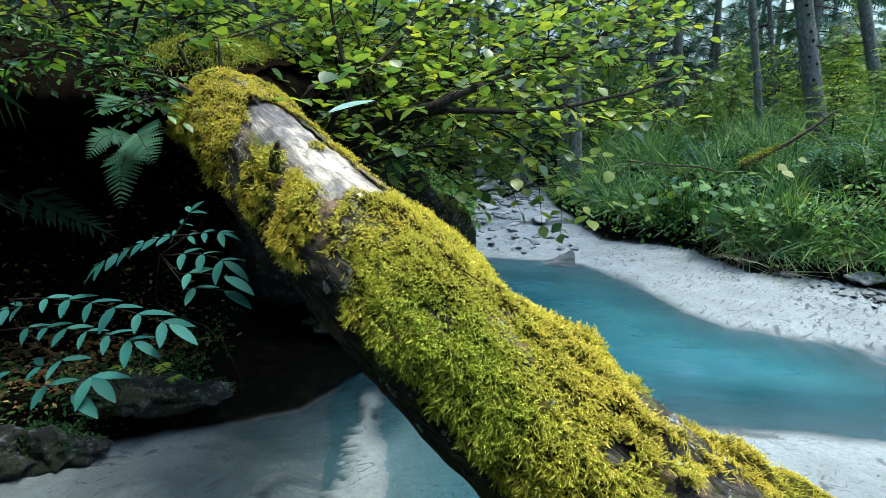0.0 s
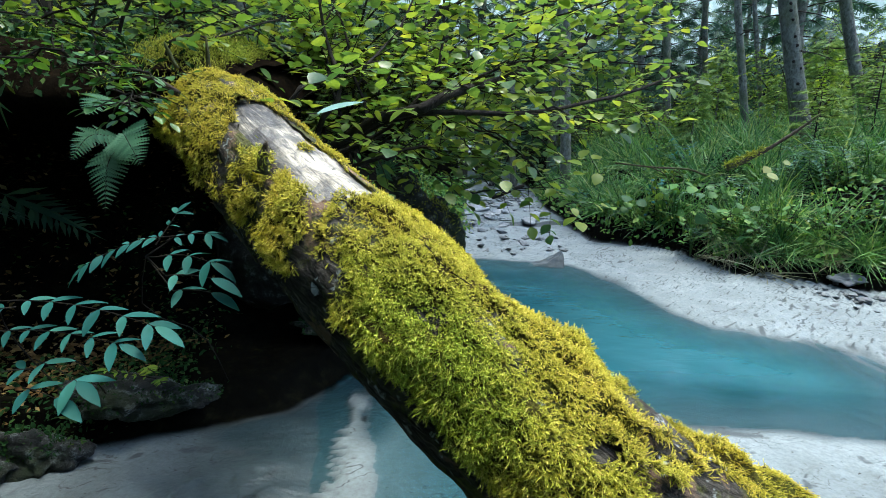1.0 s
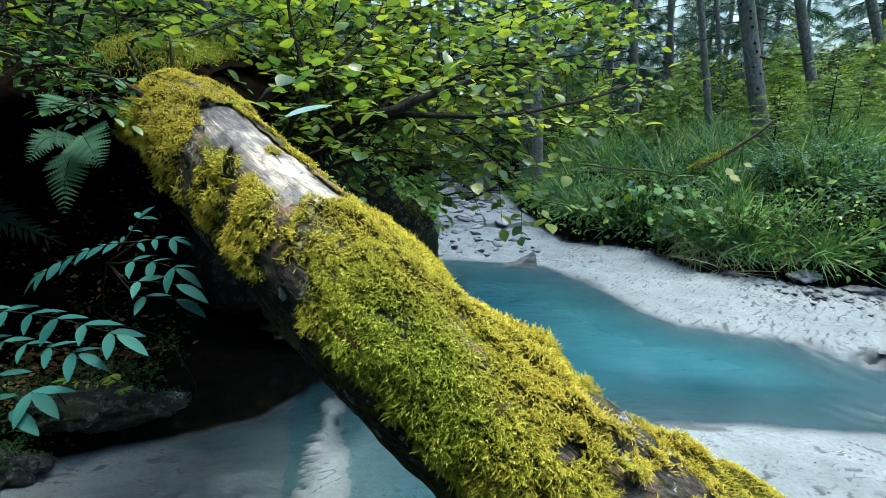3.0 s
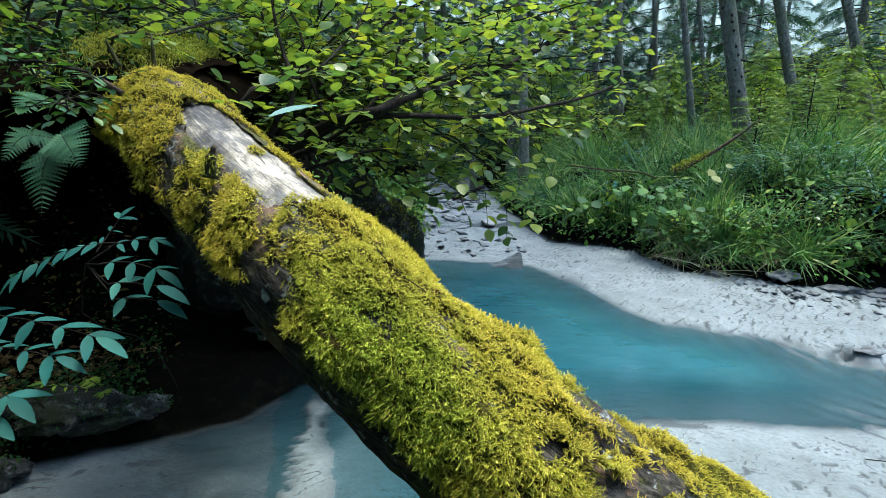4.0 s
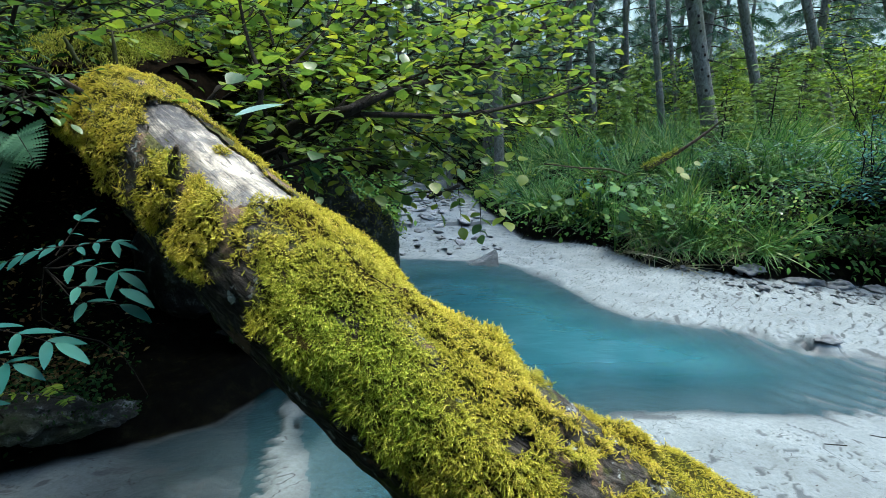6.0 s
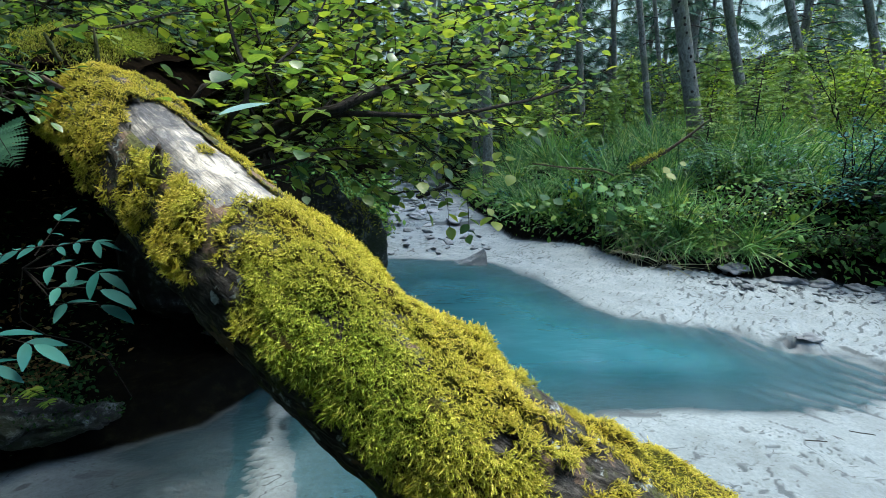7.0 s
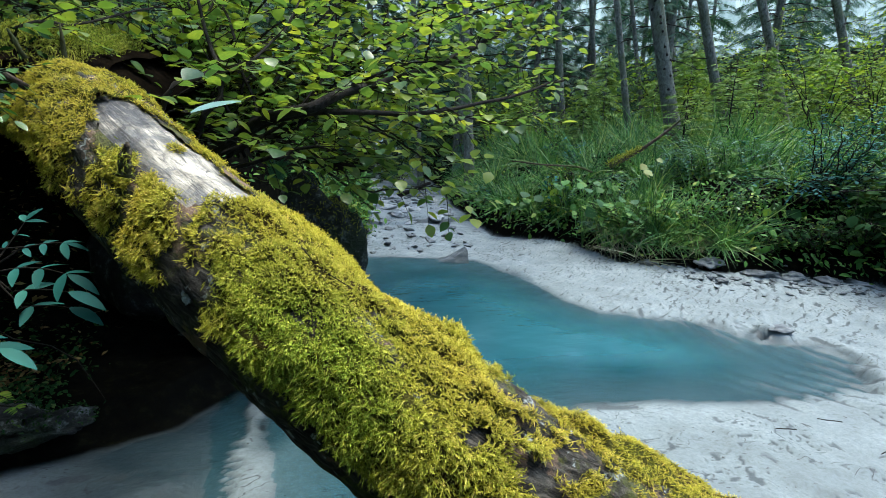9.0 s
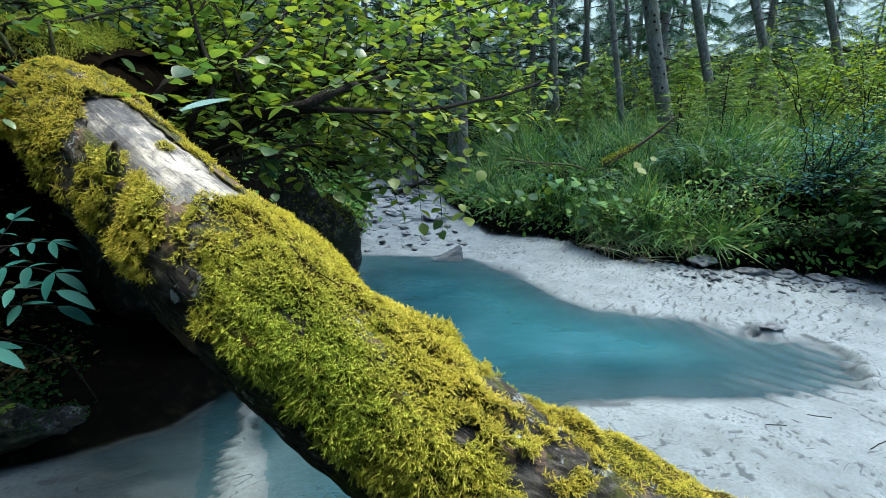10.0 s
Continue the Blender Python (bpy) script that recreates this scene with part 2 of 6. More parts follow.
def ground_height(p):
    pool = edge_distance(p, POOL, True) + 0.05 * lattice_noise(p, 3.5, 6) + 0.025 * np.sin(p[:, 0] * 26 + 5 * lattice_noise(p, 2.5, 8)) * smooth(1.9, 2.4, p[:, 0])
    right = -edge_distance(p, BANK_RIGHT, False)
    left = -edge_distance(p, BANK_LEFT, False)
    n1, n2 = lattice_noise(p, 1.3, 3), lattice_noise(p, 5, 5)
    z = np.where(pool < 0, np.maximum(-0.3, 0.22 * pool * (0.42 + 0.58 * smooth(2.0, 2.7, p[:, 1]) * smooth(2.9, 2.1, p[:, 0])) * (1 - 0.62 * smooth(1.9, 2.5, p[:, 0])) * (1 - 0.6 * smooth(3.7, 4.7, p[:, 1]))) * (0.10 + 0.90 * smooth(-0.35, 0.55, p[:, 0])), 0.0)
    rise = 0.07 * np.maximum(pool, 0) + 0.02 * n1 * smooth(0, 0.6, pool)
    rise = np.minimum(rise, 0.17 + 0.03 * n1)
    flat = 1 - 0.9 * smooth(-0.7, -0.15, left) * smooth(3.3, 2.7, p[:, 1])  # the silt lies low below the hollow
    rise = rise * flat
    # short scalloped ripples across the current and thin dried terraces in the silt
    w = p + 0.10 * np.stack([n2, lattice_noise(p, 4, 9)], 1)
    rip = ripple(p)
    ripples = 0.018 * smooth(-0.35, 0.25, lattice_noise(p, 7, 12, 2)) * (1 - smooth(0.0, 0.85, rip - np.floor(rip))) * smooth(0.0, 0.12, pool) * smooth(2.2, 2.7, p[:, 1]) * smooth(6.6, 5.8, p[:, 1])
    step = lattice_noise(w, 2.2, 21, 4) * 9
    terrace = 0.022 * (np.floor(step) + smooth(0.72, 1.0, step - np.floor(step))) / 2 * smooth(0.0, 0.12, pool)
    z = z + rise + ripples + terrace * flat * (1 - 0.6 * smooth(2.3, 3, p[:, 1])) + 0.006 * n2
    z = np.where(pool > 0, np.maximum(z, 0.002 + 0.05 * np.minimum(pool, 0.15)), np.minimum(z, -0.002))
    z = np.maximum(z, np.where(pool < 0.05, 0.012 * reflection_streak(p) - 0.3 * (reflection_streak(p) < 0.02), -1.0))
    z = z + 0.05 * smooth(6.86, 6.90, p[:, 1] + 0.08 * n2 - 0.1 * p[:, 0]) * smooth(-0.2, 0.1, p[:, 0])
    bars = np.sin((p[:, 0] - 0.35 * (p[:, 1] - 2.75) ** 2 + 0.04 * n2) * 2 * np.pi / 0.15)
    z = z + 0.006 * bars * smooth(0.36, 0.05, np.abs(pool + 0.08)) * smooth(1.9, 2.4, p[:, 0])
    lift = np.hypot((p[:, 0] - 2.90) / 1.5, p[:, 1] - 2.62)
    z = z + 0.055 * smooth(0.13, 0.03, lift) - 0.050 * smooth(0.036, 0.020, np.hypot(p[:, 0] - 2.81, p[:, 1] - 2.60))
    up_r = 0.17 * smooth(0, 0.12, right) + 0.53 * smooth(0.06, 1.2, right) + 0.30 * smooth(1.2, 2.6, right) + 0.05 * np.maximum(right - 2.5, 0)
    up_l = 0.13 * smooth(-0.02, 0.12, left) + 0.95 * smooth(0.75, 1.3, left) + 0.25 * smooth(0.9, 2.0, left) + 0.22 * np.maximum(left - 1.5, 0)
    hill = 0.10 * np.maximum(p[:, 1] - 16, 0) + 0.10 * np.maximum(np.abs(p[:, 0]) - 16, 0)
    rough = 0.10 * n1 + 0.03 * n2
    z = z + np.where(right > 0, up_r + rough * smooth(0, 0.6, right), 0) + np.where(left > -0.06, up_l + rough * smooth(0.1, 0.6, left), 0)
    near = smooth(1.0, 0.7, p[:, 1] + 0.1 * n1)  # the near bank, from which the stream is seen; its unseen dark soil is added to cut bounced light
    z = z + 0.12 * near
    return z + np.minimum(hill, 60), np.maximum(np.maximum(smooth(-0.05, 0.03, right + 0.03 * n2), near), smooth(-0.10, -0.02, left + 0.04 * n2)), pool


def spread(lo, hi, fine, far):
    a = np.arange(lo, hi, fine)
    out = fine * np.cumsum(1.14 ** np.arange(1, 90))
    out = out[out < far]
    return np.concatenate([lo - out[::-1], a, hi + out])


gx, gy = spread(-1.5, 4.5, 0.016, 400), spread(1.0, 7.1, 0.017, 400)
GX, GY = np.meshgrid(gx, gy, indexing="ij")
gp = np.stack([GX.ravel(), GY.ravel()], 1)
gz, soil, pool_d = ground_height(gp)


gz_grid = gz.reshape(len(gx), len(gy))


def ground_at(x, y):
    """Height of the ground's mesh."""
    x, y = np.atleast_1d(np.asarray(x, float)), np.atleast_1d(np.asarray(y, float))
    i = np.clip(np.searchsorted(gx, x) - 1, 0, len(gx) - 2)
    j = np.clip(np.searchsorted(gy, y) - 1, 0, len(gy) - 2)
    u, v = (x - gx[i]) / (gx[i + 1] - gx[i]), (y - gy[j]) / (gy[j + 1] - gy[j])
    return (1 - u) * ((1 - v) * gz_grid[i, j] + v * gz_grid[i, j + 1]) + u * ((1 - v) * gz_grid[i + 1, j] + v * gz_grid[i + 1, j + 1])


gi, gj = np.meshgrid(np.arange(len(gx) - 1), np.arange(len(gy) - 1), indexing="ij")
gn = len(gy)
gf = np.stack([gi * gn + gj, (gi + 1) * gn + gj, (gi + 1) * gn + gj + 1, gi * gn + gj + 1], -1).reshape(-1, 4)

silt = Mat("silt", 0.75, 0.3)
fine = silt.noise(60, 6, 0.7)
c = silt.ramp(silt.noise(3, 6, 0.6), [(0.3, (0.130, 0.153, 0.158)), (0.55, (0.176, 0.207, 0.213)), (0.8, (0.242, 0.277, 0.283))])
c = silt.mix(silt.ramp(fine, [(0.35, (0.55, 0.55, 0.55)), (0.6, (0, 0, 0))]), c, (0.09, 0.097, 0.10))
flake = silt.n("Math")
flake.operation = "MULTIPLY"
flake.inputs[1].default_value = 15.0
silt.link(silt.noise(2.1, 4, 0.5, (1, 1.5, 1), 0.6), flake.inputs[0])
saw = silt.n("Math")
saw.operation = "FRACT"
silt.link(flake.outputs[0], saw.inputs[0])
# flake edges drawn dark to paint the shade of their small steps
rim = silt.ramp(saw.outputs[0], [(0.0, (1, 1, 1)), (0.07, (0, 0, 0)), (0.90, (0, 0, 0)), (1.0, (1, 1, 1))])
patchy = silt.ramp(silt.noise(5, 4, 0.6), [(0.50, (0, 0, 0)), (0.60, (1, 1, 1))])
c = silt.mix(silt.mix(1.0, rim, patchy, "MULTIPLY"), c, (0.035, 0.038, 0.04))
specks = silt.ramp(silt.noise(38, 2, 0.5, (1, 2.2, 1)), [(0.70, (0, 0, 0)), (0.74, (1, 1, 1))])
c = silt.mix(specks, c, (0.04, 0.04, 0.04))
# damp silt, with the shade beside the log put into the same darkening
damp_shade = silt.n("Attribute")
damp_shade.attribute_name = "damp_shade"
c = silt.mix(damp_shade.outputs["Fac"], c, silt.mix(1.0, c, (0.155, 0.22, 0.25), "MULTIPLY"))
wetness = silt.n("MapRange")
wetness.inputs["To Min"].default_value, wetness.inputs["To Max"].default_value = 0.8, 0.32
silt.link(damp_shade.outputs["Fac"], wetness.inputs["Value"])
silt.link(wetness.outputs["Result"], silt.b.inputs["Roughness"])
# soil far darker than real earth, the hollow's shade put into its colour
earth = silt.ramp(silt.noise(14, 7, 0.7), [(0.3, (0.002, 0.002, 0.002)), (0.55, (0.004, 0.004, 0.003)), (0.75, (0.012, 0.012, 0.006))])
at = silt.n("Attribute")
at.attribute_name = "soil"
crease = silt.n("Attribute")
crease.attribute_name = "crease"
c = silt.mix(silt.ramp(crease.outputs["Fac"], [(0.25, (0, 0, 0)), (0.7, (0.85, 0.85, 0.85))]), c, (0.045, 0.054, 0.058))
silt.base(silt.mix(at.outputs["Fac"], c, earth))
dull = silt.n("MapRange")
dull.inputs["To Min"].default_value, dull.inputs["To Max"].default_value = 0.3, 0.0
silt.link(at.outputs["Fac"], dull.inputs["Value"])
silt.link(dull.outputs["Result"], silt.b.inputs["Specular IOR Level"])
relief = silt.n("Math")
relief.operation = "MULTIPLY_ADD"
relief.inputs[1].default_value = 0.55
silt.link(saw.outputs[0], relief.inputs[0])
silt.link(fine, relief.inputs[2])
silt.bump(relief.outputs[0], 0.55, 0.008)

ground = thing("ground", "pale grey silt banks below soil coloured as dark as its shade, and undergrowth", "ground", np.column_stack([gp, gz]), gf, silt.m, kind="structure")
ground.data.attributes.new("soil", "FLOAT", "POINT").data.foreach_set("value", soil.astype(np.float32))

# narrow wet rim round the pool; the log's lee gets wet and shade painted
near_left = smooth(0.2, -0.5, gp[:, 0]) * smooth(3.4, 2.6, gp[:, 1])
wet_shade_left = 0.42 + 0.45 * smooth(-1.15, -0.7, gp[:, 0]) + 0.62 * smooth(1.62, 2.0, gp[:, 1] - 0.12 * np.abs(gp[:, 0] + 0.7)) - 0.2 * smooth(-0.8, -1.4, gp[:, 0]) + 0.30 * lattice_noise(gp, 3, 16)
damp_shade_v = np.maximum(0.85 * smooth(0.10, 0.0, pool_d + 0.04 * lattice_noise(gp, 6, 15)) * (1 - 0.5 * near_left), near_left * wet_shade_left)
# the streak stays pale, a sky reflection painted on the silt
damp_shade_v = damp_shade_v * (1 - 0.75 * reflection_streak(gp))
damp_shade_v = damp_shade_v * (1 - soil)
ground.data.attributes.new("damp_shade", "FLOAT", "POINT").data.foreach_set("value", np.clip(damp_shade_v, 0, 1).astype(np.float32))
# wet silt and contact shade, both darkened into the creases below the ripples' crests
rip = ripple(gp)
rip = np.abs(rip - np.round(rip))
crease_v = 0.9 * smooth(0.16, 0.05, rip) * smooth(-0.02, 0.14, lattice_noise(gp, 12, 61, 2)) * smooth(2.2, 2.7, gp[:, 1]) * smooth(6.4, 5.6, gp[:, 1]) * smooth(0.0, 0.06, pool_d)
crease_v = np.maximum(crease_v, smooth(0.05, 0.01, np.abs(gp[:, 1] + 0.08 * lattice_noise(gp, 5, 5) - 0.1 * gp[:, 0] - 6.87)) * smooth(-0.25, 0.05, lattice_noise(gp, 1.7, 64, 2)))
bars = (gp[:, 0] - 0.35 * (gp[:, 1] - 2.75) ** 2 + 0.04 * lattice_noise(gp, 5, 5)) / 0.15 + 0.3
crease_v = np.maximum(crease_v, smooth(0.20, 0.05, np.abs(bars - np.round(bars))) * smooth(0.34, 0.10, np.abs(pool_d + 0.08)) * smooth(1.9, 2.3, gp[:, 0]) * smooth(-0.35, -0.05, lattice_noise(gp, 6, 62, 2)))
# shade painted into the small hole beside the flat stone
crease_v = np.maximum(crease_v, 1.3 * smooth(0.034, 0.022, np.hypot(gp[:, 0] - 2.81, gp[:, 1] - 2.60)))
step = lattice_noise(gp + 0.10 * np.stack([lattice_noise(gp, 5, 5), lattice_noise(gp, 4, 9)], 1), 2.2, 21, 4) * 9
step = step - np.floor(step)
# terrace risers darkened, their weak shading put into the colour
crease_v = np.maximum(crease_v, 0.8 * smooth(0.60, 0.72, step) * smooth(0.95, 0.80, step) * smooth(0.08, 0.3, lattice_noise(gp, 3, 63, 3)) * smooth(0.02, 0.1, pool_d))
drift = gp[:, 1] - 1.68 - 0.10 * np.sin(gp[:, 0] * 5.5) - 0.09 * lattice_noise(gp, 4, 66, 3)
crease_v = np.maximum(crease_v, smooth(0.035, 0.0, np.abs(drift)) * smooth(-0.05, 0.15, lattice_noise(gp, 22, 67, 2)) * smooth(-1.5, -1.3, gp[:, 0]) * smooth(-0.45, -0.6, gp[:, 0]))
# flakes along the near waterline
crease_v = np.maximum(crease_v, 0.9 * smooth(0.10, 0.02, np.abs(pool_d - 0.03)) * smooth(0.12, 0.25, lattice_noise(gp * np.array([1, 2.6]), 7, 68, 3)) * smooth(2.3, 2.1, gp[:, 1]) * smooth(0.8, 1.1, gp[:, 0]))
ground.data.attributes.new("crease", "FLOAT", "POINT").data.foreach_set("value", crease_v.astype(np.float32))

# water
wx, wy = np.arange(-1.0, 3.5, 0.05), np.arange(0.6, 5.6, 0.05)
WX, WY = np.meshgrid(wx, wy, indexing="ij")
wp = np.stack([WX.ravel(), WY.ravel()], 1)
wz, _, wd = ground_height(wp)
wi, wj = np.meshgrid(np.arange(len(wx) - 1), np.arange(len(wy) - 1), indexing="ij")
wf = np.stack([wi * len(wy) + wj, (wi + 1) * len(wy) + wj, (wi + 1) * len(wy) + wj + 1, wi * len(wy) + wj + 1], -1).reshape(-1, 4)
wet = Mat("milky_water", 0.11, 0.4)
c = wet.ramp(wet.noise(0.9, 5, 0.6, (1, 2.2, 1), 0.8), [(0.32, (0.014, 0.070, 0.088)), (0.5, (0.022, 0.092, 0.114)), (0.68, (0.034, 0.116, 0.138))])
wet.base(c)
wet.b.inputs["IOR"].default_value = 1.33
depth = wet.n("Attribute")
depth.attribute_name = "depth"
clear = wet.n("BsdfTransparent")
clear.inputs["Color"].default_value = (0.80, 0.90, 0.92, 1)
wmix = wet.n("MixShader")
wet.link(wet.ramp(depth.outputs["Fac"], [(0.0, (0.12, 0.12, 0.12)), (0.22, (0.55, 0.55, 0.55)), (0.6, (0.93, 0.93, 0.93)), (1.0, (1, 1, 1))]), wmix.inputs["Fac"])
wet.link(clear.outputs[0], wmix.inputs[1])
wet.link(wet.b.outputs[0], wmix.inputs[2])
wet.link(wmix.outputs[0], wet.o.inputs["Surface"])
wet.bump(wet.noise(3.5, 3, 0.5, (1, 2.5, 1), 0.8), 0.25, 0.02)
water = thing("water", "milky turquoise glacial stream water lying in a pool", "water", np.column_stack([wp, 0 * wd]), wf, wet.m, kind="structure")
water.data.attributes.new("depth", "FLOAT", "POINT").data.foreach_set("value", np.clip(-wz / 0.2, 0, 1).astype(np.float32))

# ---------------------------------------------------------------- the fallen log
AXIS = [
    (-1.80, 3.50, 1.22, 0.171),
    (-1.22, 2.50, 1.32, 0.188),
    (-0.900, 2.031, 1.325, 0.202),
    (-0.802, 1.872, 1.309, 0.205),
    (-0.471, 1.484, 1.087, 0.205),
    (-0.311, 1.324, 1.001, 0.205),
    (-0.186, 1.165, 0.950, 0.205),
    (-0.101, 1.097, 0.881, 0.205),
    (-0.004, 1.045, 0.813, 0.205),
    (0.070, 1.000, 0.759, 0.205),
    (0.162, 0.944, 0.692, 0.205),
    (0.219, 0.903, 0.653, 0.207),
    (0.338, 0.863, 0.568, 0.209),
    (0.452, 0.838, 0.494, 0.207),
    (0.658, 0.807, 0.386, 0.205),
    (1.022, 0.754, 0.203, 0.203),
    (1.478, 0.686, -0.002, 0.199),
]
LOG_N = 420
_a = np.array(AXIS)
_s = np.r_[0, np.cumsum(np.linalg.norm(np.diff(_a[:, :3], axis=0), axis=1))]
log_s = np.linspace(0, _s[-1], LOG_N)
_q = np.stack([np.interp(log_s, _s, _a[:, k]) for k in range(4)], 1)
_k = np.exp(-0.5 * (np.arange(-40, 41) / 14) ** 2)
_q = np.pad(_q, ((40, 40), (0, 0)), mode="reflect", reflect_type="odd")
_q = np.stack([np.convolve(_q[:, k], _k / _k.sum(), "valid") for k in range(4)], 1)
log_c, log_r = _q[:, :3], _q[:, 3]
log_t = unit(np.gradient(log_c, axis=0))
log_n = unit(np.array([0, 0, 1.0]) - log_t[:, 2:] * log_t)
log_b = np.cross(log_t, log_n)


def log_radius(s, th):
    """Outer radius of the bark, lumpy."""
    x = np.stack([np.cos(th), np.sin(th), s * 3.0], 1)
    r = np.interp(s, log_s, log_r) - 0.018 + 0.016 * lattice_noise(x, 1.6, 31) + 0.006 * lattice_noise(x, 6, 33)
    r = r - 0.030 * np.exp(-(((s - 3.25) / 0.10) ** 2)) * smooth(0.45, -0.25, th)
    return r * np.sqrt(np.clip(np.minimum(s - 0.015, log_s[-1] - 0.015 - s) / 0.05, 0.0, 1.0))


def on_log(s, th, lift=0.0):
    """Points and outward normals of the log's surface at length s and angle th (0 on top, positive towards the upstream pool's near side)."""
    f = lambda a: np.stack([np.interp(s, log_s, a[:, k]) for k in range(3)], 1)  # noqa: E731
    out = unit(np.cos(th)[:, None] * f(log_n) + np.sin(th)[:, None] * f(log_b))
    return f(log_c) + out * (log_radius(s, th) + lift)[:, None], out, unit(f(log_t))


def wood_patch(s, th):
    """Above 0 where the bark has fallen off the top."""
    deg = np.degrees(th)
    lo = np.interp(s, [2.2, 2.4, 2.65, 2.8, 2.95], [-6, -13, -16, -14, -10])
    hi = np.interp(s, [2.2, 2.4, 2.65, 2.8, 2.95], [24, 34, 34, 33, 30])
    e = np.minimum(np.minimum(deg - lo, hi - deg) / 9, np.minimum(s - 2.20, 2.89 - 0.0022 * (deg - 8) - s) / 0.05)
    return e + 0.55 * lattice_noise(np.stack([s * 14, deg * 0.11], 1), 1.0, 41)


ns, nt = 420, 110
LS, LT = np.meshgrid(np.linspace(0.02, log_s[-1] - 0.02, ns), np.arange(nt) / nt * 2 * np.pi - np.pi, indexing="ij")
ls, lt = LS.ravel(), LT.ravel()
li, lj = np.meshgrid(np.arange(ns - 1), np.arange(nt), indexing="ij")
lf = np.stack([li * nt + lj, li * nt + (lj + 1) % nt, (li + 1) * nt + (lj + 1) % nt, (li + 1) * nt + lj], -1).reshape(-1, 4)[:, ::-1]
lv, lo_, _ = on_log(ls, lt)
x3 = np.stack([np.cos(lt) * 4, np.sin(lt) * 4, ls * 7], 1)
bark_v = lv + lo_ * (0.007 * lattice_noise(x3, 3.0, 44, 3) - 0.006 * smooth(0.10, 0.0, np.abs(lattice_noise(x3, 2.2, 46, 2))))[:, None]
wood_v = on_log(ls, lt, -0.009)[0] + lo_ * (0.0025 * lattice_noise(np.stack([np.cos(lt) * 30, np.sin(lt) * 30, ls * 4], 1), 1, 45))[:, None]
cover = wood_patch(ls, lt) < 0
keep = cover[lf].all(1)

bk = Mat("log_bark", 0.9, 0.2)
a1, a2 = bk.grain((16, 55, 1), 8, 0.7, 0.8), bk.noise(60, 7, 0.75)
c = bk.ramp(a1, [(0.38, (0.008, 0.007, 0.006)), (0.52, (0.045, 0.040, 0.034)), (0.68, (0.14, 0.125, 0.105))])
c = bk.mix(bk.ramp(bk.noise(9, 6, 0.7), [(0.54, (0, 0, 0)), (0.60, (0.85, 0.85, 0.85))]), c, (0.19, 0.125, 0.085))
c = bk.mix(bk.ramp(bk.noise(22, 7, 0.7), [(0.59, (0, 0, 0)), (0.63, (0.85, 0.85, 0.85))]), c, bk.ramp(a2, [(0.35, (0.12, 0.14, 0.13)), (0.6, (0.46, 0.50, 0.49))]))
c = bk.mix(bk.ramp(bk.noise(6, 7, 0.7), [(0.50, (0, 0, 0)), (0.57, (0.85, 0.85, 0.85))]), c, bk.ramp(a2, [(0.35, (0.02, 0.025, 0.006)), (0.65, (0.13, 0.14, 0.03))]))
bk.base(c)
bk.bump(bk.mix(0.45, a1, a2), 1.0, 0.016)
wd_ = Mat("weathered_wood", 0.62, 0.3)
g, g2 = wd_.grain((3, 42, 1), 8, 0.72, 1.2), wd_.grain((4.5, 8, 1), 9, 0.68, 1.0)
c = wd_.ramp(g2, [(0.36, (0.03, 0.029, 0.03)), (0.44, (0.11, 0.10, 0.088)), (0.51, (0.29, 0.26, 0.21)), (0.62, (0.56, 0.50, 0.41))])
c = wd_.mix(wd_.ramp(wd_.noise(22, 7, 0.75), [(0.52, (0, 0, 0)), (0.60, (0.75, 0.75, 0.75))]), c, (0.16, 0.155, 0.155))
c = wd_.mix(wd_.ramp(wd_.noise(11, 6, 0.7, (1, 1, 1), 1.5), [(0.60, (0, 0, 0)), (0.66, (0.9, 0.9, 0.9))]), c, (0.04, 0.036, 0.034))
c = wd_.mix(wd_.ramp(g, [(0.32, (0.7, 0.7, 0.7)), (0.50, (0, 0, 0))]), c, (0.07, 0.06, 0.052))
c = wd_.mix(wd_.ramp(wd_.grain((5, 34, 1), 8, 0.75, 1.0), [(0.57, (0, 0, 0)), (0.63, (0.85, 0.85, 0.85))]), c, (0.09, 0.085, 0.085))
length_ = wd_.n("Attribute")
length_.attribute_name = "grain"
split = wd_.n("SeparateXYZ")
wd_.link(length_.outputs["Vector"], split.inputs[0])
upper = wd_.n("MapRange")
upper.inputs["From Min"].default_value, upper.inputs["From Max"].default_value = 2.52, 2.24
wd_.link(split.outputs["X"], upper.inputs["Value"])
rot = wd_.ramp(wd_.grain((12, 30, 1), 8, 0.8, 1.5), [(0.42, (0, 0, 0)), (0.52, (1, 1, 1))])
c = wd_.mix(wd_.mix(1.0, rot, wd_.ramp(upper.outputs["Result"], [(0.0, (0, 0, 0)), (1.0, (1, 1, 1))]), "MULTIPLY"), c, (0.03, 0.03, 0.034))
c = wd_.mix(wd_.ramp(wd_.grain((7, 120, 1), 7, 0.75, 1.2), [(0.36, (0.9, 0.9, 0.9)), (0.46, (0, 0, 0))]), c, (0.045, 0.04, 0.036))
c = wd_.mix(wd_.ramp(wd_.grain((9, 26, 1), 8, 0.8, 1.5), [(0.56, (0, 0, 0)), (0.62, (0.8, 0.8, 0.8))]), c, (0.075, 0.075, 0.082))
wd_.base(c)
wd_.bump(wd_.mix(0.5, g, wd_.grain((9, 150, 1), 6, 0.7, 0.6)), 0.9, 0.006)

fallen_log = thing("fallen_log", "thick fallen tree trunk covered in yellow-green moss, slanting across the stream", "log")
grain = np.stack([ls, lt * 0.2, 0 * ls], 1).astype(np.float32)
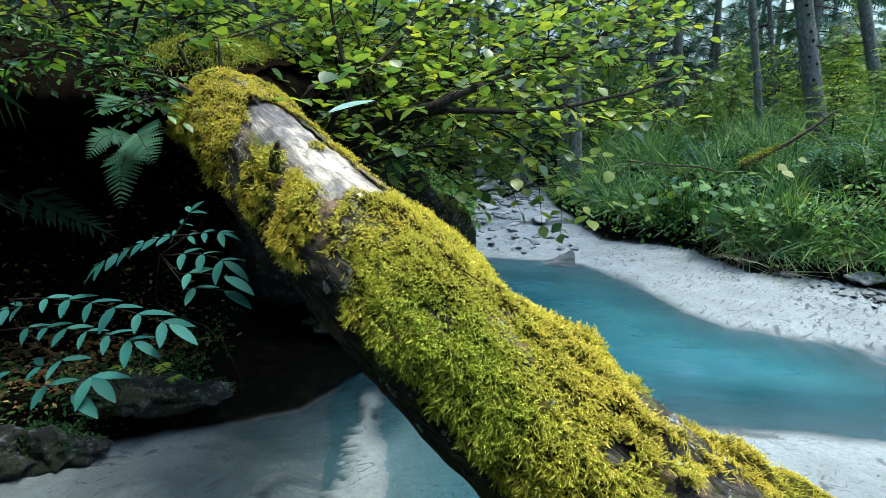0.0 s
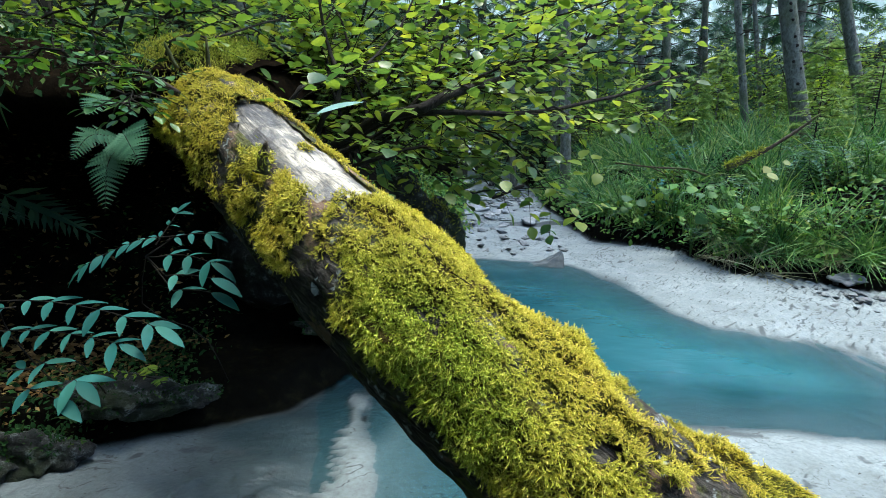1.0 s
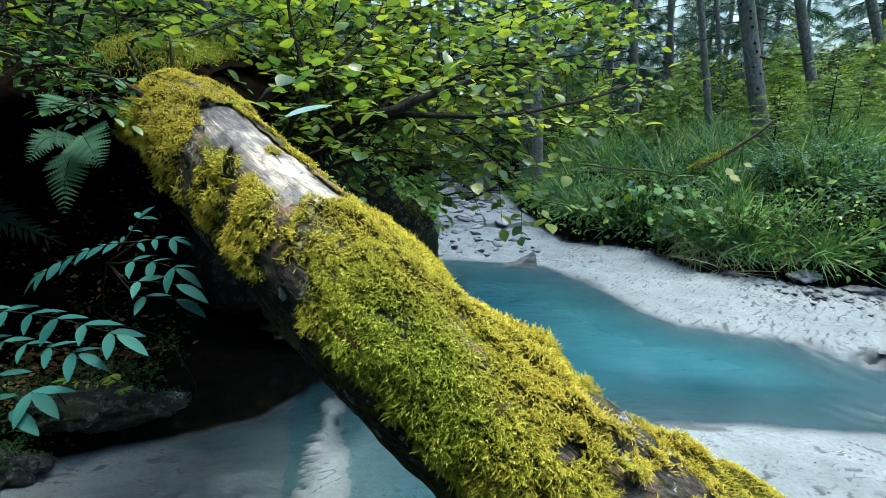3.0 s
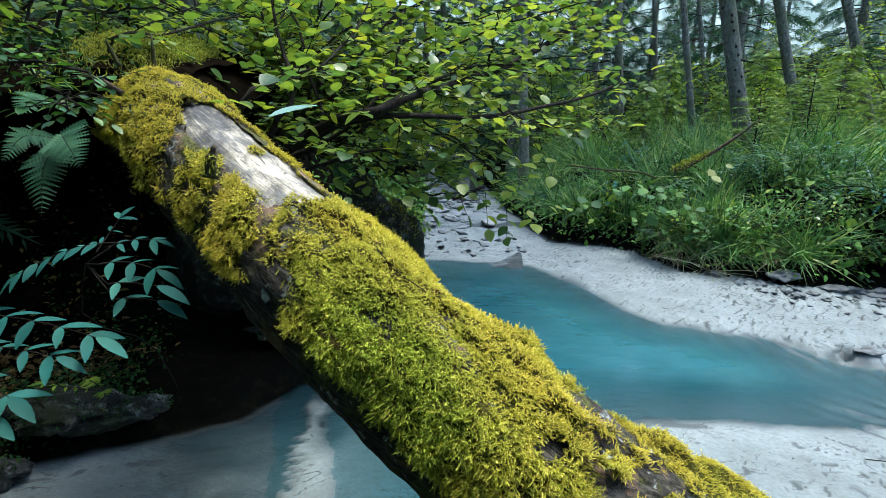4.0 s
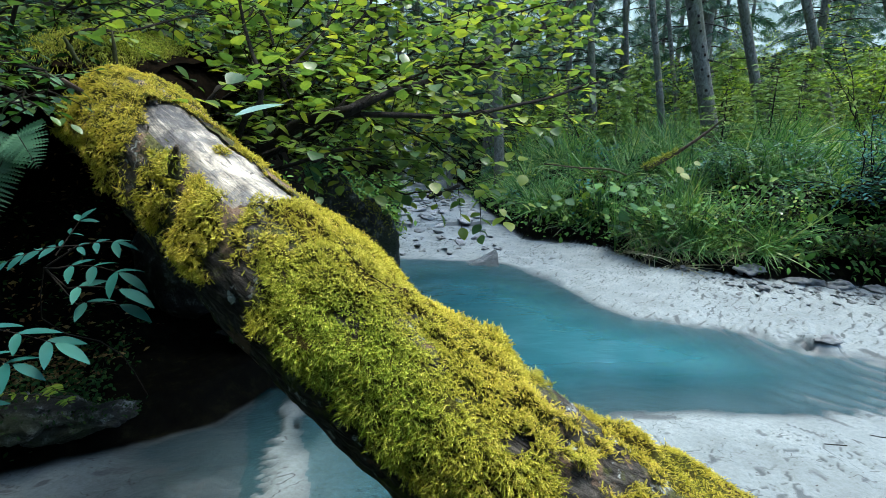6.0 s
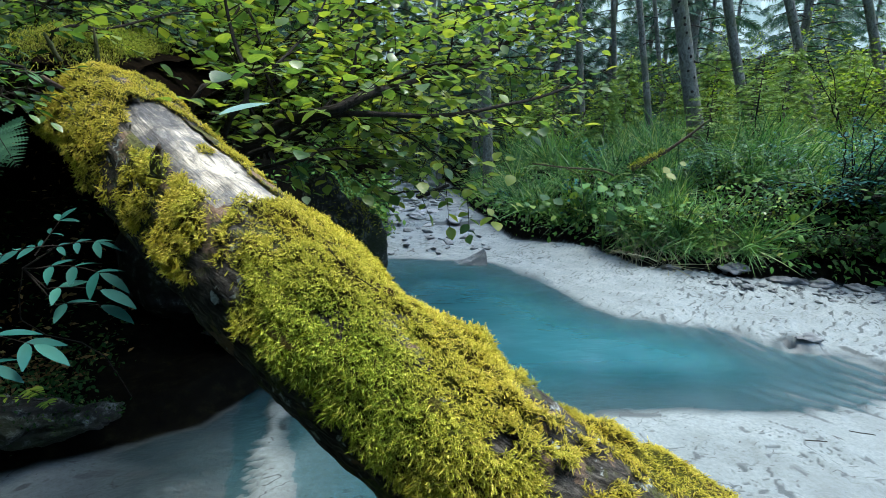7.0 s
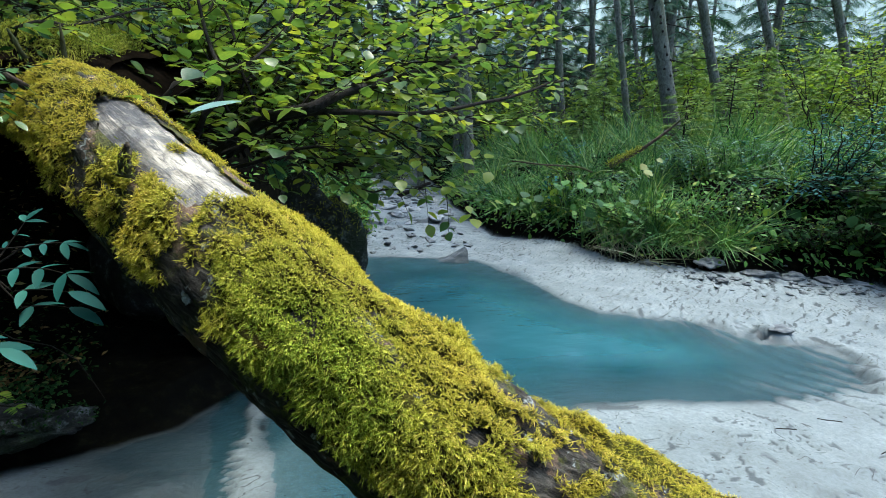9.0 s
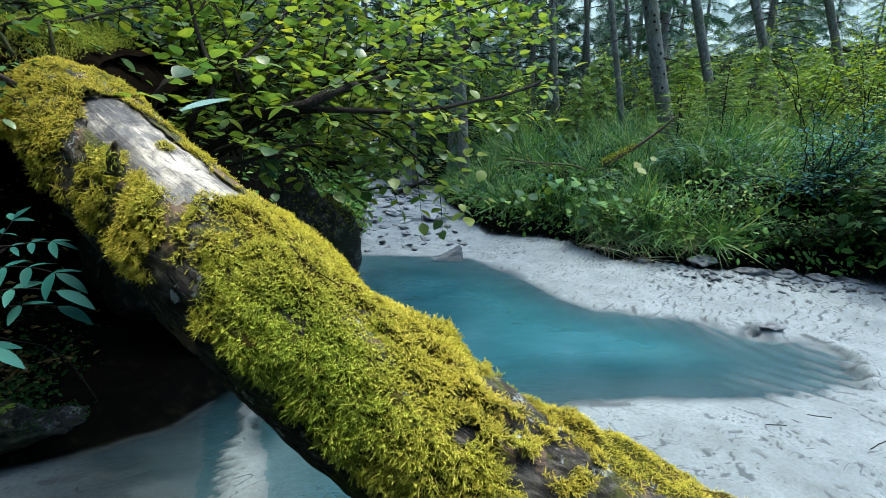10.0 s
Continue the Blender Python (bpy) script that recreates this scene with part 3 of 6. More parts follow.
for ob in (part("heartwood", wood_v, lf[(wood_patch(ls, lt) > -2.5)[lf].any(1)], wd_.m, fallen_log, "bare weathered grey wood where the bark is gone"), part("bark", bark_v, lf[keep], bk.m, fallen_log, "dark cracked bark")):
    ob.data.attributes.new("grain", "FLOAT_VECTOR", "POINT").data.foreach_set("vector", grain.ravel())


def moss_cover(s, th):
    """Density of moss from 0 to 1."""
    deg = np.degrees(th)
    p = np.stack([s * 5, deg * 0.035], 1)
    n, n2 = lattice_noise(p, 1.0, 51), lattice_noise(p, 3.5, 52)
    low = np.interp(s, [0, 2.0, 2.6, 2.9, 3.0, 3.2, 3.5, 3.7, 5.5], [122, 112, 98, 86, 86, 90, 95, 97, 96])
    e = (low - deg) / 11 + 0.6 * n + 0.5 * n2
    e = np.minimum(e, (deg + 120) / 20)
    thick = smooth(-0.1, 0.6, e)
    # rags of moss with bark between them on the upper part
    upper = smooth(3.04, 2.90, s + 0.05 * n2 - 0.0030 * (deg - 40)) * smooth(1.95, 2.1, s + 0.004 * deg)
    rows = lattice_noise(np.stack([s * 11 - deg * 0.025, deg * 0.014 + s], 1), 1.0, 57, 3)
    rags = smooth(-0.16, 0.10, 0.35 * n + 0.5 * n2 + 0.95 * rows + 0.32 - 0.40 * smooth(42, 80, deg))
    band = thick * (1 - upper * (1 - rags))
    # thin strip of bark on the far rim of the bare wood
    rim = smooth(-2, -14, deg) * smooth(2.15, 2.3, s) * smooth(2.98, 2.86, s)
    band *= 1 - rim * smooth(0.40, 0.10, n2 + 0.2 * n)
    # bare bark towards the foot
    foot = smooth(3.52, 3.64, s + 0.10 * n - 0.0022 * (deg - 10))
    last = smooth(0.13, 0.07, np.hypot((s - 3.98) * 0.42, np.radians(deg + 12) * 0.19) + 0.02 * n2)
    band *= 1 - foot * (1 - np.maximum(last, smooth(0.16, 0.34, n2 + 0.3 * n)))
    band *= smooth(0.25, -0.15, wood_patch(s, th))
    # worn hollows where the mat is broken
    for s0, d0, r0 in ((2.86, 34, 0.030), (3.54, 28, 0.016), (3.58, 44, 0.028), (3.30, 14, 0.012), (3.02, 30, 0.018), (3.67, 2, 0.035)):
        band *= smooth(0.6 * r0, 1.3 * r0, np.hypot(s - s0, np.radians(deg - d0) * 0.19) + 0.010 * n2)
    tuft = 0.7 * smooth(0.020, 0.006, np.hypot((s - 2.58) * 0.45, np.radians(deg - 2) * 0.19) + 0.006 * n2)
    return np.maximum(band, tuft)


def moss_lump(s, th, dens):
    """Height of the moss cushions above the bark."""
    deg = np.degrees(th)
    x = np.stack([s * 6, deg * 0.05], 1)
    far_side = 1 - 0.55 * smooth(10, -25, deg) * smooth(3.45, 3.3, s)
    return (0.026 * smooth(-0.4, 0.7, lattice_noise(x, 1.0, 63)) + 0.016 * lattice_noise(x, 3.0, 64, 2)) * dens * far_side


def moss_shoot(seed, n=3, fat=0.046, fringe=6):
    """A curved, feathery moss shoot of length 1 along y, as (v, triangles)."""
    r = np.random.default_rng(seed)
    y = np.linspace(0, 1, n)
    bend = 0.45 * y**2 * r.uniform(0.4, 1.3)
    side = 0.12 * np.sin(y * 3) * r.normal()
    p = np.stack([side, y, -bend], 1)
    rad = fat * np.array([0.7, 1.0, 0.12])
    v, f = [], []
    for i in range(n):
        for k in range(3):
            a = k * 2.094 + 0.5 * i
            v.append(p[i] + rad[i] * np.array([np.cos(a), 0, np.sin(a)]))
    for i in range(n - 1):
        for k in range(3):
            a, b = i * 3 + k, i * 3 + (k + 1) % 3
            f += [(a, b, b + 3), (a, b + 3, a + 3)]
    for k in range(fringe):
        t = 0.25 + 0.7 * (k + r.random() * 0.5) / fringe
        q = np.array([np.interp(t, y, p[:, c]) for c in range(3)])
        a = r.uniform(0, 6.28)
        out = np.array([np.cos(a), 0.75, np.sin(a)]) * 0.26 * (1.15 - t * 0.6)
        wide = np.cross(out, (0, 1, 0))
        wide = 0.045 * wide / (np.linalg.norm(wide) + 1e-6)
        o = len(v)
        v += [q - wide, q + wide, q + out]
        f.append((o, o + 1, o + 2))
    return np.array(v), np.array(f)


def freshness(p, s, th):
    """1 where the moss is young and green, 0 where it has yellowed."""
    deg = np.degrees(th)
    a = np.exp(-(((s - 3.18) / 0.22) ** 2) - ((deg - 56) / 34) ** 2) + 0.55 * np.exp(-(((s - 3.36) / 0.16) ** 2) - ((deg - 70) / 26) ** 2)
    return np.clip(0.88 * a + 0.40 * lattice_noise(p, 9.0, 77, 3) + 0.08, 0, 0.85)


def moss_on(count, s_lo, s_hi, d_lo, d_hi, length, seed):
    r = np.random.default_rng(seed)
    s, th = r.uniform(s_lo, s_hi, count), np.radians(r.uniform(d_lo, d_hi, count))
    dens = moss_cover(s, th)
    clump = 0.85 + 0.7 * lattice_noise(np.stack([s * 30, np.degrees(th) * 0.15], 1), 1, 61)
    ok = r.random(count) < dens * clump
    s, th, dens = s[ok], th[ok], dens[ok]
    x = np.stack([s * 6, np.degrees(th) * 0.05], 1)
    p, out, along = on_log(s, th, -0.004 + moss_lump(s, th, dens))
    wob = r.normal(size=p.shape)
    flow = np.stack([lattice_noise(x, 5.5, 71 + k, 2) for k in range(3)], 1)
    steep = smooth(25, 95, np.degrees(th))[:, None]
    d = unit(out * (0.95 - 0.30 * steep) + 0.40 * wob + 0.85 * flow + np.array([0, 0, -1.0]) * 0.6 * steep + along * 0.15)
    size = length * r.uniform(0.5, 1.3, len(p)) * (0.65 + 0.35 * dens) * (0.60 + 0.40 * steep[:, 0])
    return p, d, out, size, freshness(p, s, th)


m_moss = Mat("moss", 0.75, 0.15)
c1 = m_moss.ramp(m_moss.island(), [(0.0, (0.34, 0.32, 0.03)), (0.4, (0.58, 0.51, 0.055)), (0.8, (0.76, 0.65, 0.10)), (1.0, (0.76, 0.54, 0.15))])
c2 = m_moss.ramp(m_moss.island(), [(0.0, (0.16, 0.25, 0.02)), (0.6, (0.32, 0.43, 0.04)), (1.0, (0.56, 0.56, 0.08))])
fresh = m_moss.n("Attribute")
fresh.attribute_name = "fresh"
c = m_moss.mix(fresh.outputs["Fac"], c1, c2)
c = m_moss.mix(m_moss.ramp(m_moss.noise(16, 4, 0.6), [(0.66, (0, 0, 0)), (0.74, (0.6, 0.6, 0.6))]), c, (0.26, 0.14, 0.045))
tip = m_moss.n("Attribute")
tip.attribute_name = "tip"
# duller shoot bases, darkened further with the shade between the shoots
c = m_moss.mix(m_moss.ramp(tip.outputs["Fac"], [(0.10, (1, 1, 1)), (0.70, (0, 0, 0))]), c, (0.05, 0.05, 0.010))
m_moss.base(c)
m_moss.leafy(c, 0.18)

shoots = [moss_shoot(k) for k in range(4)]
short_shoots = [moss_shoot(k + 9, 3, 0.07, 3) for k in range(4)]
thin_shoots = [moss_shoot(k + 19, 3, 0.036, 8) for k in range(4)]


pieces, tips, green = [], [], []
for k, (cnt, a, b, lo, hi, ln) in enumerate([(98000, 2.55, 3.85, -60, 112, 0.031), (40000, 1.75, 2.75, -75, 125, 0.027), (9000, 1.2, 1.9, -80, 120, 0.032), (26000, 3.8, 4.35, -60, 100, 0.025)]):
    p, d, out, size, young_ = moss_on(cnt, a, b, lo, hi, ln, 80 + k)
    for q in range(4):
        kind_ = (shoots if k else (shoots, thin_shoots)[q % 2])[q]
        pieces.append(scatter(kind_, p[q::4], d[q::4], out[q::4], size[q::4]))
        tips.append(np.tile(kind_[0][:, 1], len(p[q::4])))
        green.append(np.repeat(young_[q::4], len(kind_[0])))
mv, mf = join(*pieces)


def tipped(ob, shoot_count, kinds=shoots):
    """Stores how far out on its shoot each vertex lies."""
    y = np.concatenate([np.tile(kinds[q][0][:, 1], shoot_count[q]) for q in range(len(shoot_count))])
    ob.data.attributes.new("tip", "FLOAT", "POINT").data.foreach_set("value", y.astype(np.float32))
    v = np.empty(len(ob.data.vertices) * 3, np.float32)
    ob.data.vertices.foreach_get("co", v)
    ob.data.attributes.new("fresh", "FLOAT", "POINT").data.foreach_set("value", np.clip(0.75 + 0.6 * lattice_noise(v.reshape(-1, 3), 7.0, 78), 0, 1).astype(np.float32))
    return ob


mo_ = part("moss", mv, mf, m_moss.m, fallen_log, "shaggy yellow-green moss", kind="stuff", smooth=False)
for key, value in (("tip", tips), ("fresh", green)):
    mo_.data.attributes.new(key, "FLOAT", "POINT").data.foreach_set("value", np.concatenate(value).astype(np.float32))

# the dense older mat from which the shoots grow
m_mat = Mat("moss_mat", 0.95, 0.05)
_n = m_mat.noise(140, 6, 0.75)
m_mat.base(m_mat.mix(m_mat.ramp(m_mat.noise(7, 5), [(0.45, (0, 0, 0)), (0.62, (0.8, 0.8, 0.8))]), m_mat.ramp(_n, [(0.35, (0.02, 0.022, 0.005)), (0.65, (0.12, 0.12, 0.02))]), (0.05, 0.03, 0.012)))
m_mat.bump(_n, 1.0, 0.006)
mat_d = moss_cover(ls, lt)
mat_v = on_log(ls, lt, -0.003 + 0.004 * mat_d + moss_lump(ls, lt, mat_d))[0]
part("moss_mat", mat_v, lf[(mat_d > 0.45)[lf].all(1)], m_mat.m, fallen_log, "dark older moss under the shoots")

# ---------------------------------------------------------------- spruce trunks
m_spruce = bark_material("spruce_bark", (0.028, 0.028, 0.023), (0.22, 0.22, 0.185), 24, (1, 1, 0.6), 0.5)


def spruce_trunk(base, top_x, r, height=16.0, seed=0):
    """base: place on the ground; top_x: sideways lean per metre of height."""
    rng = np.random.default_rng(seed)
    h = np.linspace(-0.3, height, 24)
    pts = np.stack([base[0] + top_x * h, base[1] + 0.0 * h, base[2] + h], 1)
    pts[:, :2] += 0.02 * np.cumsum(rng.normal(size=(24, 2)), 0) * 0.4
    rad = r * (1.0 - 0.75 * h / height) * (1 + 0.35 * np.exp(-np.maximum(h, 0) * 3.5))
    return tube(pts, rad, 14, 0.02, rng)


TRUNKS = [  # x, y, z seen, x lean per metre, radius
    (4.967, 6.9, 1.49, -0.29, 0.111), (5.183, 8.6, 1.66, -0.21, 0.062), (6.373, 7.6, 1.63, -0.35, 0.081), (8.302, 8.4, 1.98, -0.41, 0.084),
    (10.70, 9.0, 2.2, -0.45, 0.087), (2.13, 8.5, 0.90, -0.075, 0.092), (5.10, 11.5, 2.17, -0.118, 0.092), (7.32, 11.5, 1.81, -0.22, 0.054),
    (1.57, 11.0, 1.16, -0.05, 0.065), (9.33, 13.0, 2.26, -0.24, 0.071), (4.286, 12.0, 1.77, -0.11, 0.081), (7.30, 14.0, 2.0, -0.146, 0.081),
]
for k, (x, y, z, lean, r) in enumerate(TRUNKS):
    g0 = ground_at(x, y)[0]
    x0 = x - lean * (z - g0)
    tree = thing("spruce_tree", "tall straight spruce with grey scaly bark", "tree", group="spruce trees", at=(x0, y, g0))
    part("trunk", *spruce_trunk((x0, y, g0), lean, r, seed=k), m_spruce, tree)

# ---------------------------------------------------------------- plant materials
m_hazel = leaf_material("hazel_leaf", [(0.0, (0.08, 0.16, 0.06)), (0.45, (0.18, 0.27, 0.06)), (0.8, (0.31, 0.38, 0.06)), (1.0, (0.43, 0.44, 0.07))], 0.32, 0.58, 0.6)
m_shade = leaf_material("shade_leaf", [(0.0, (0.018, 0.085, 0.075)), (0.6, (0.034, 0.14, 0.125)), (1.0, (0.06, 0.19, 0.155))], 0.62, 0.2, 0.12)
# glossy leaf whose pale colour holds the whitish sheen of the sky
m_sheen = leaf_material("painted_sheen_leaf", [(0.0, (0.24, 0.38, 0.35)), (1.0, (0.30, 0.43, 0.40))], 0.3, 0.2, 0.8)
m_beech = leaf_material("beech_leaf", [(0.0, (0.03, 0.10, 0.03)), (0.7, (0.08, 0.19, 0.035)), (1.0, (0.22, 0.33, 0.05))], 0.33, 0.4, 0.5)
m_fern = leaf_material("fern_leaf", [(0.0, (0.04, 0.12, 0.07)), (1.0, (0.12, 0.25, 0.14))], 0.5, 0.3)
m_grass = leaf_material("grass_blade", [(0.0, (0.025, 0.085, 0.025)), (0.4, (0.08, 0.20, 0.05)), (0.8, (0.22, 0.40, 0.11)), (1.0, (0.42, 0.47, 0.17))], 0.42, 0.42, 0.35)
m_straw = leaf_material("dry_grass", [(0.0, (0.16, 0.13, 0.07)), (1.0, (0.44, 0.38, 0.24))], 0.7, 0.2)
m_herb = leaf_material("herb_leaf", [(0.0, (0.03, 0.09, 0.02)), (0.5, (0.085, 0.20, 0.035)), (0.93, (0.18, 0.30, 0.05)), (1.0, (0.38, 0.38, 0.08))], 0.6, 0.35, 0.2)
# herb green darkened for leaves in deep shade, the shade in the colour
m_deep = leaf_material("shade_dark_leaf", [(0.0, (0.012, 0.036, 0.012)), (0.7, (0.028, 0.07, 0.02)), (1.0, (0.08, 0.11, 0.03))], 0.8, 0.2, 0.08)
m_under = leaf_material("sapling_leaf", [(0.0, (0.09, 0.17, 0.03)), (0.5, (0.21, 0.31, 0.04)), (1.0, (0.34, 0.40, 0.06))], 0.6, 0.5, 0.2)
m_needle = leaf_material("spruce_needles", [(0.0, (0.035, 0.085, 0.06)), (0.7, (0.07, 0.14, 0.09)), (1.0, (0.11, 0.18, 0.09))], 0.6, 0.25, 0.2)
m_young = leaf_material("young_spruce_needles", [(0.0, (0.13, 0.21, 0.05)), (0.7, (0.27, 0.38, 0.09)), (1.0, (0.42, 0.50, 0.13))], 0.6, 0.35, 0.2)
m_twig = bark_material("twig_bark", (0.006, 0.005, 0.004), (0.030, 0.025, 0.02), 40)
m_broad = leaf_material("broad_leaf", [(0.0, (0.03, 0.10, 0.03)), (0.7, (0.11, 0.24, 0.05)), (1.0, (0.24, 0.36, 0.06))], 0.6, 0.3, 0.3)
m_dead = bark_material("dead_branch", (0.03, 0.022, 0.015), (0.11, 0.085, 0.06), 30, (1, 1, 1), 0.9)
m_pale_leaf = leaf_material("yellowed_leaf", [(0.0, (0.17, 0.21, 0.05)), (1.0, (0.30, 0.29, 0.08))], 0.6, 0.3)

_st = Mat("grey_stone", 0.65, 0.35)
_n = _st.noise(9, 8, 0.65)
_c = _st.ramp(_n, [(0.3, (0.045, 0.052, 0.056)), (0.55, (0.12, 0.13, 0.135)), (0.8, (0.27, 0.285, 0.285))])
_o = _st.n("ObjectInfo")
_c = _st.mix(_st.ramp(_o.outputs["Random"], [(0.0, (0.4, 0.4, 0.4)), (1.0, (0, 0, 0))]), _c, (0.08, 0.09, 0.10))
_st.base(_c)
_st.bump(_n, 0.7, 0.02)
m_stone = _st.m
_st = Mat("dark_mossy_rock", 0.75, 0.3)
_n = _st.noise(16, 9, 0.75)
_c = _st.ramp(_n, [(0.38, (0.006, 0.006, 0.006)), (0.54, (0.025, 0.027, 0.027)), (0.66, (0.20, 0.22, 0.225))])
_st.base(_st.mix(_st.ramp(_st.noise(3, 5), [(0.5, (0, 0, 0)), (0.65, (0.8, 0.8, 0.8))]), _c, (0.02, 0.032, 0.008)))
_st.bump(_n, 1.0, 0.05)
m_rock = _st.m
# earth with the deep shade of the hollow put into its colour
_st = Mat("shade_black_earth", 0.95, 0.0)
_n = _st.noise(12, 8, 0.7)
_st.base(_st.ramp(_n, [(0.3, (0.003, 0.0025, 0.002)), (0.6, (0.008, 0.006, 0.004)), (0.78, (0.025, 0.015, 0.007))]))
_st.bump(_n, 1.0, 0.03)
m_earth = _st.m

HAZEL = leaf(0.86, 0.85, 0.16, 0.18)
LANCE = leaf(0.36, 0.85, 0.22, 0.2, 5)
OVAL = leaf(0.55, 0.95, 0.2, 0.15)
OVAL_FAR = leaf(0.55, 0.95, 0.2, 0.15, 2)
DIAMOND = (np.array([(0, 0, 0), (0.36, 0.45, 0.05), (0, 1, -0.12), (-0.36, 0.45, 0.05)], float), np.array([(0, 1, 2, 3)]))
ROUND = leaf(1.05, 0.8, 0.12, 0.12)
_y = np.linspace(0, 1, 5)
_w = 0.025 * np.array([0.55, 1.0, 0.9, 0.6, 0.06])
BLADE = (np.concatenate([np.stack([-_w, _y, -0.75 * _y**2], 1), np.stack([_w, _y, -0.75 * _y**2], 1)]), np.array([(i, 5 + i, 6 + i, 1 + i) for i in range(4)]))
FINE_BLADE = (BLADE[0] * np.array([0.58, 1, 1.5]), BLADE[1])
TALL_BLADE = (BLADE[0] * np.array([0.75, 1, 1.9]), BLADE[1])


# ---------------------------------------------------------------- plant builders
def twigs_on(line, rng, every=0.08, length=(0.12, 0.35), leaf_len=0.065, start=0.15, flat=0.75, per=0.045):
    """Side twigs with alternate leaves along a bough: (twig v, f), leaf places, ways, ups, sizes."""
    p = np.asarray(line)
    seg = np.r_[0, np.cumsum(np.linalg.norm(np.diff(p, axis=0), axis=1))]
    tw, lp, ld, lu, lz = [], [], [], [], []
    for d in np.arange(start * seg[-1], seg[-1], every):
        d = min(d + rng.normal() * every * 0.3, seg[-1])
        o = np.array([np.interp(d, seg, p[:, k]) for k in range(3)])
        t = np.array([np.interp(min(d + 0.05, seg[-1]), seg, p[:, k]) - np.interp(max(d - 0.05, 0), seg, p[:, k]) for k in range(3)])
        t = unit(t)
        sidew = unit(np.cross(t, rng.normal(size=3) * (1 - flat) + np.array([0, 0, 1.0]) * flat)) * rng.choice([-1, 1])
        w = unit(t * 0.55 + sidew + np.array([0, 0, rng.normal() * 0.35]))
        ln = rng.uniform(*length)
        q = np.linspace(0, 1, 5)[:, None]
        bend = rng.normal(size=3) * 0.10 * ln
        line2 = o + w * ln * q + bend * q**2 - np.array([0, 0, 0.12 * ln]) * q**2
        tw.append(tube(line2, np.linspace(0.0028, 0.001, 5), 4, close=False))
        m = max(2, int(ln / per))
        for k in range(m):
            u = (k + 1) / m
            a = np.array([np.interp(u, q[:, 0], line2[:, c]) for c in range(3)])
            s = unit(np.cross(w, (0, 0, 1.0))) * (1 if k % 2 else -1)
            lp.append(a)
            ld.append(unit(w * (0.5 + 0.9 * (k == m - 1)) + s * 0.9 * (k < m - 1) + np.array([0, 0, -0.10 + 0.16 * rng.normal()]) + rng.normal(size=3) * 0.15))
            lu.append(unit(np.array([0, 0, 1.0]) + rng.normal(size=3) * 0.24))
            lz.append(leaf_len * rng.uniform(0.6, 1.25))
    return tw, lp, ld, lu, lz


def leafy_shrub(name, label, category, at, boughs, leaf_shape, mat, rng, group="", wood=None, singly=0, **kw):
    """boughs: (points, r0, r1). Each bough is a part; the leaves are one."""
    ob = thing(name, label, category, group=group, at=at)
    acc = [[], [], [], [], []]
    for pts, r0, r1, *spaced in boughs:
        line = resample(pts, 14)
        line[1:-1] += rng.normal(size=(12, 3)) * 0.008
        part("branch", *tube(line, np.linspace(r0, r1, 14), 7, 0.05, rng), wood or m_twig, ob)
        for a, b in zip(acc, twigs_on(line, rng, **(dict(kw, every=spaced[0]) if spaced else kw))):
            a.extend(b)
    part("twig_wood", *join(*acc[0]), wood or m_twig, ob, kind="stuff")
    lp, ld, lu, lz = [np.array(a) for a in acc[1:]]
    if singly:  # the leaves nearest to the log are leaves of their own
        order = np.argsort(np.linalg.norm(lp - np.array([0.0, 1.6, 1.4]), axis=1))
        me = mesh_of("leaf", *leaf_shape, mat)
        for i in order[:singly]:
            y = unit(ld[i])
            x = unit(np.cross(y, lu[i]))
            lf1 = new("leaf", me)
            lf1.parent = ob
            m = Matrix(np.column_stack([x, y, np.cross(x, y)]).tolist()).to_4x4()
            lf1.matrix_local = Matrix.Translation(lp[i] - np.array(at)) @ m @ Matrix.Scale(float(lz[i]), 4)
        rest = order[singly:]
        lp, ld, lu, lz = lp[rest], ld[rest], lu[rest], lz[rest]
    if len(lp):
        part("foliage", *scatter(leaf_shape, lp, ld, lu, lz), mat, ob, kind="stuff")
    return ob


def toothed(teeth=8, width=0.36):
    """A pinna of length 1 cut into teeth along both sides, one connected sheet."""
    v, f = [], []
    for k in range(teeth + 1):
        y = k / teeth
        w = width * (1 - y) ** 0.7 * 0.5 + 0.004
        for x, dy, z in ((-w, 0.07, 0.01), (-0.3 * w, -0.01, 0.004), (0, 0, 0), (0.3 * w, -0.01, 0.004), (w, 0.07, 0.01)):
            v.append((x, y + dy, z - 0.14 * y * y))
    faces = []
    for k in range(teeth):
        a, b = k * 5, (k + 1) * 5
        faces += [(a + 1, a + 2, b + 2, b + 1), (a + 2, a + 3, b + 3, b + 2), (a + 1, b + 1, b + 1, a), (a + 3, a + 4, b + 3, b + 3)]
    for p, q, r, s in faces:
        f += [(p, q, r), (p, r, s)]
    f = [x for x in f if len(set(x)) == 3]
    return np.array(v, float), np.array(f)


PINNA = toothed()


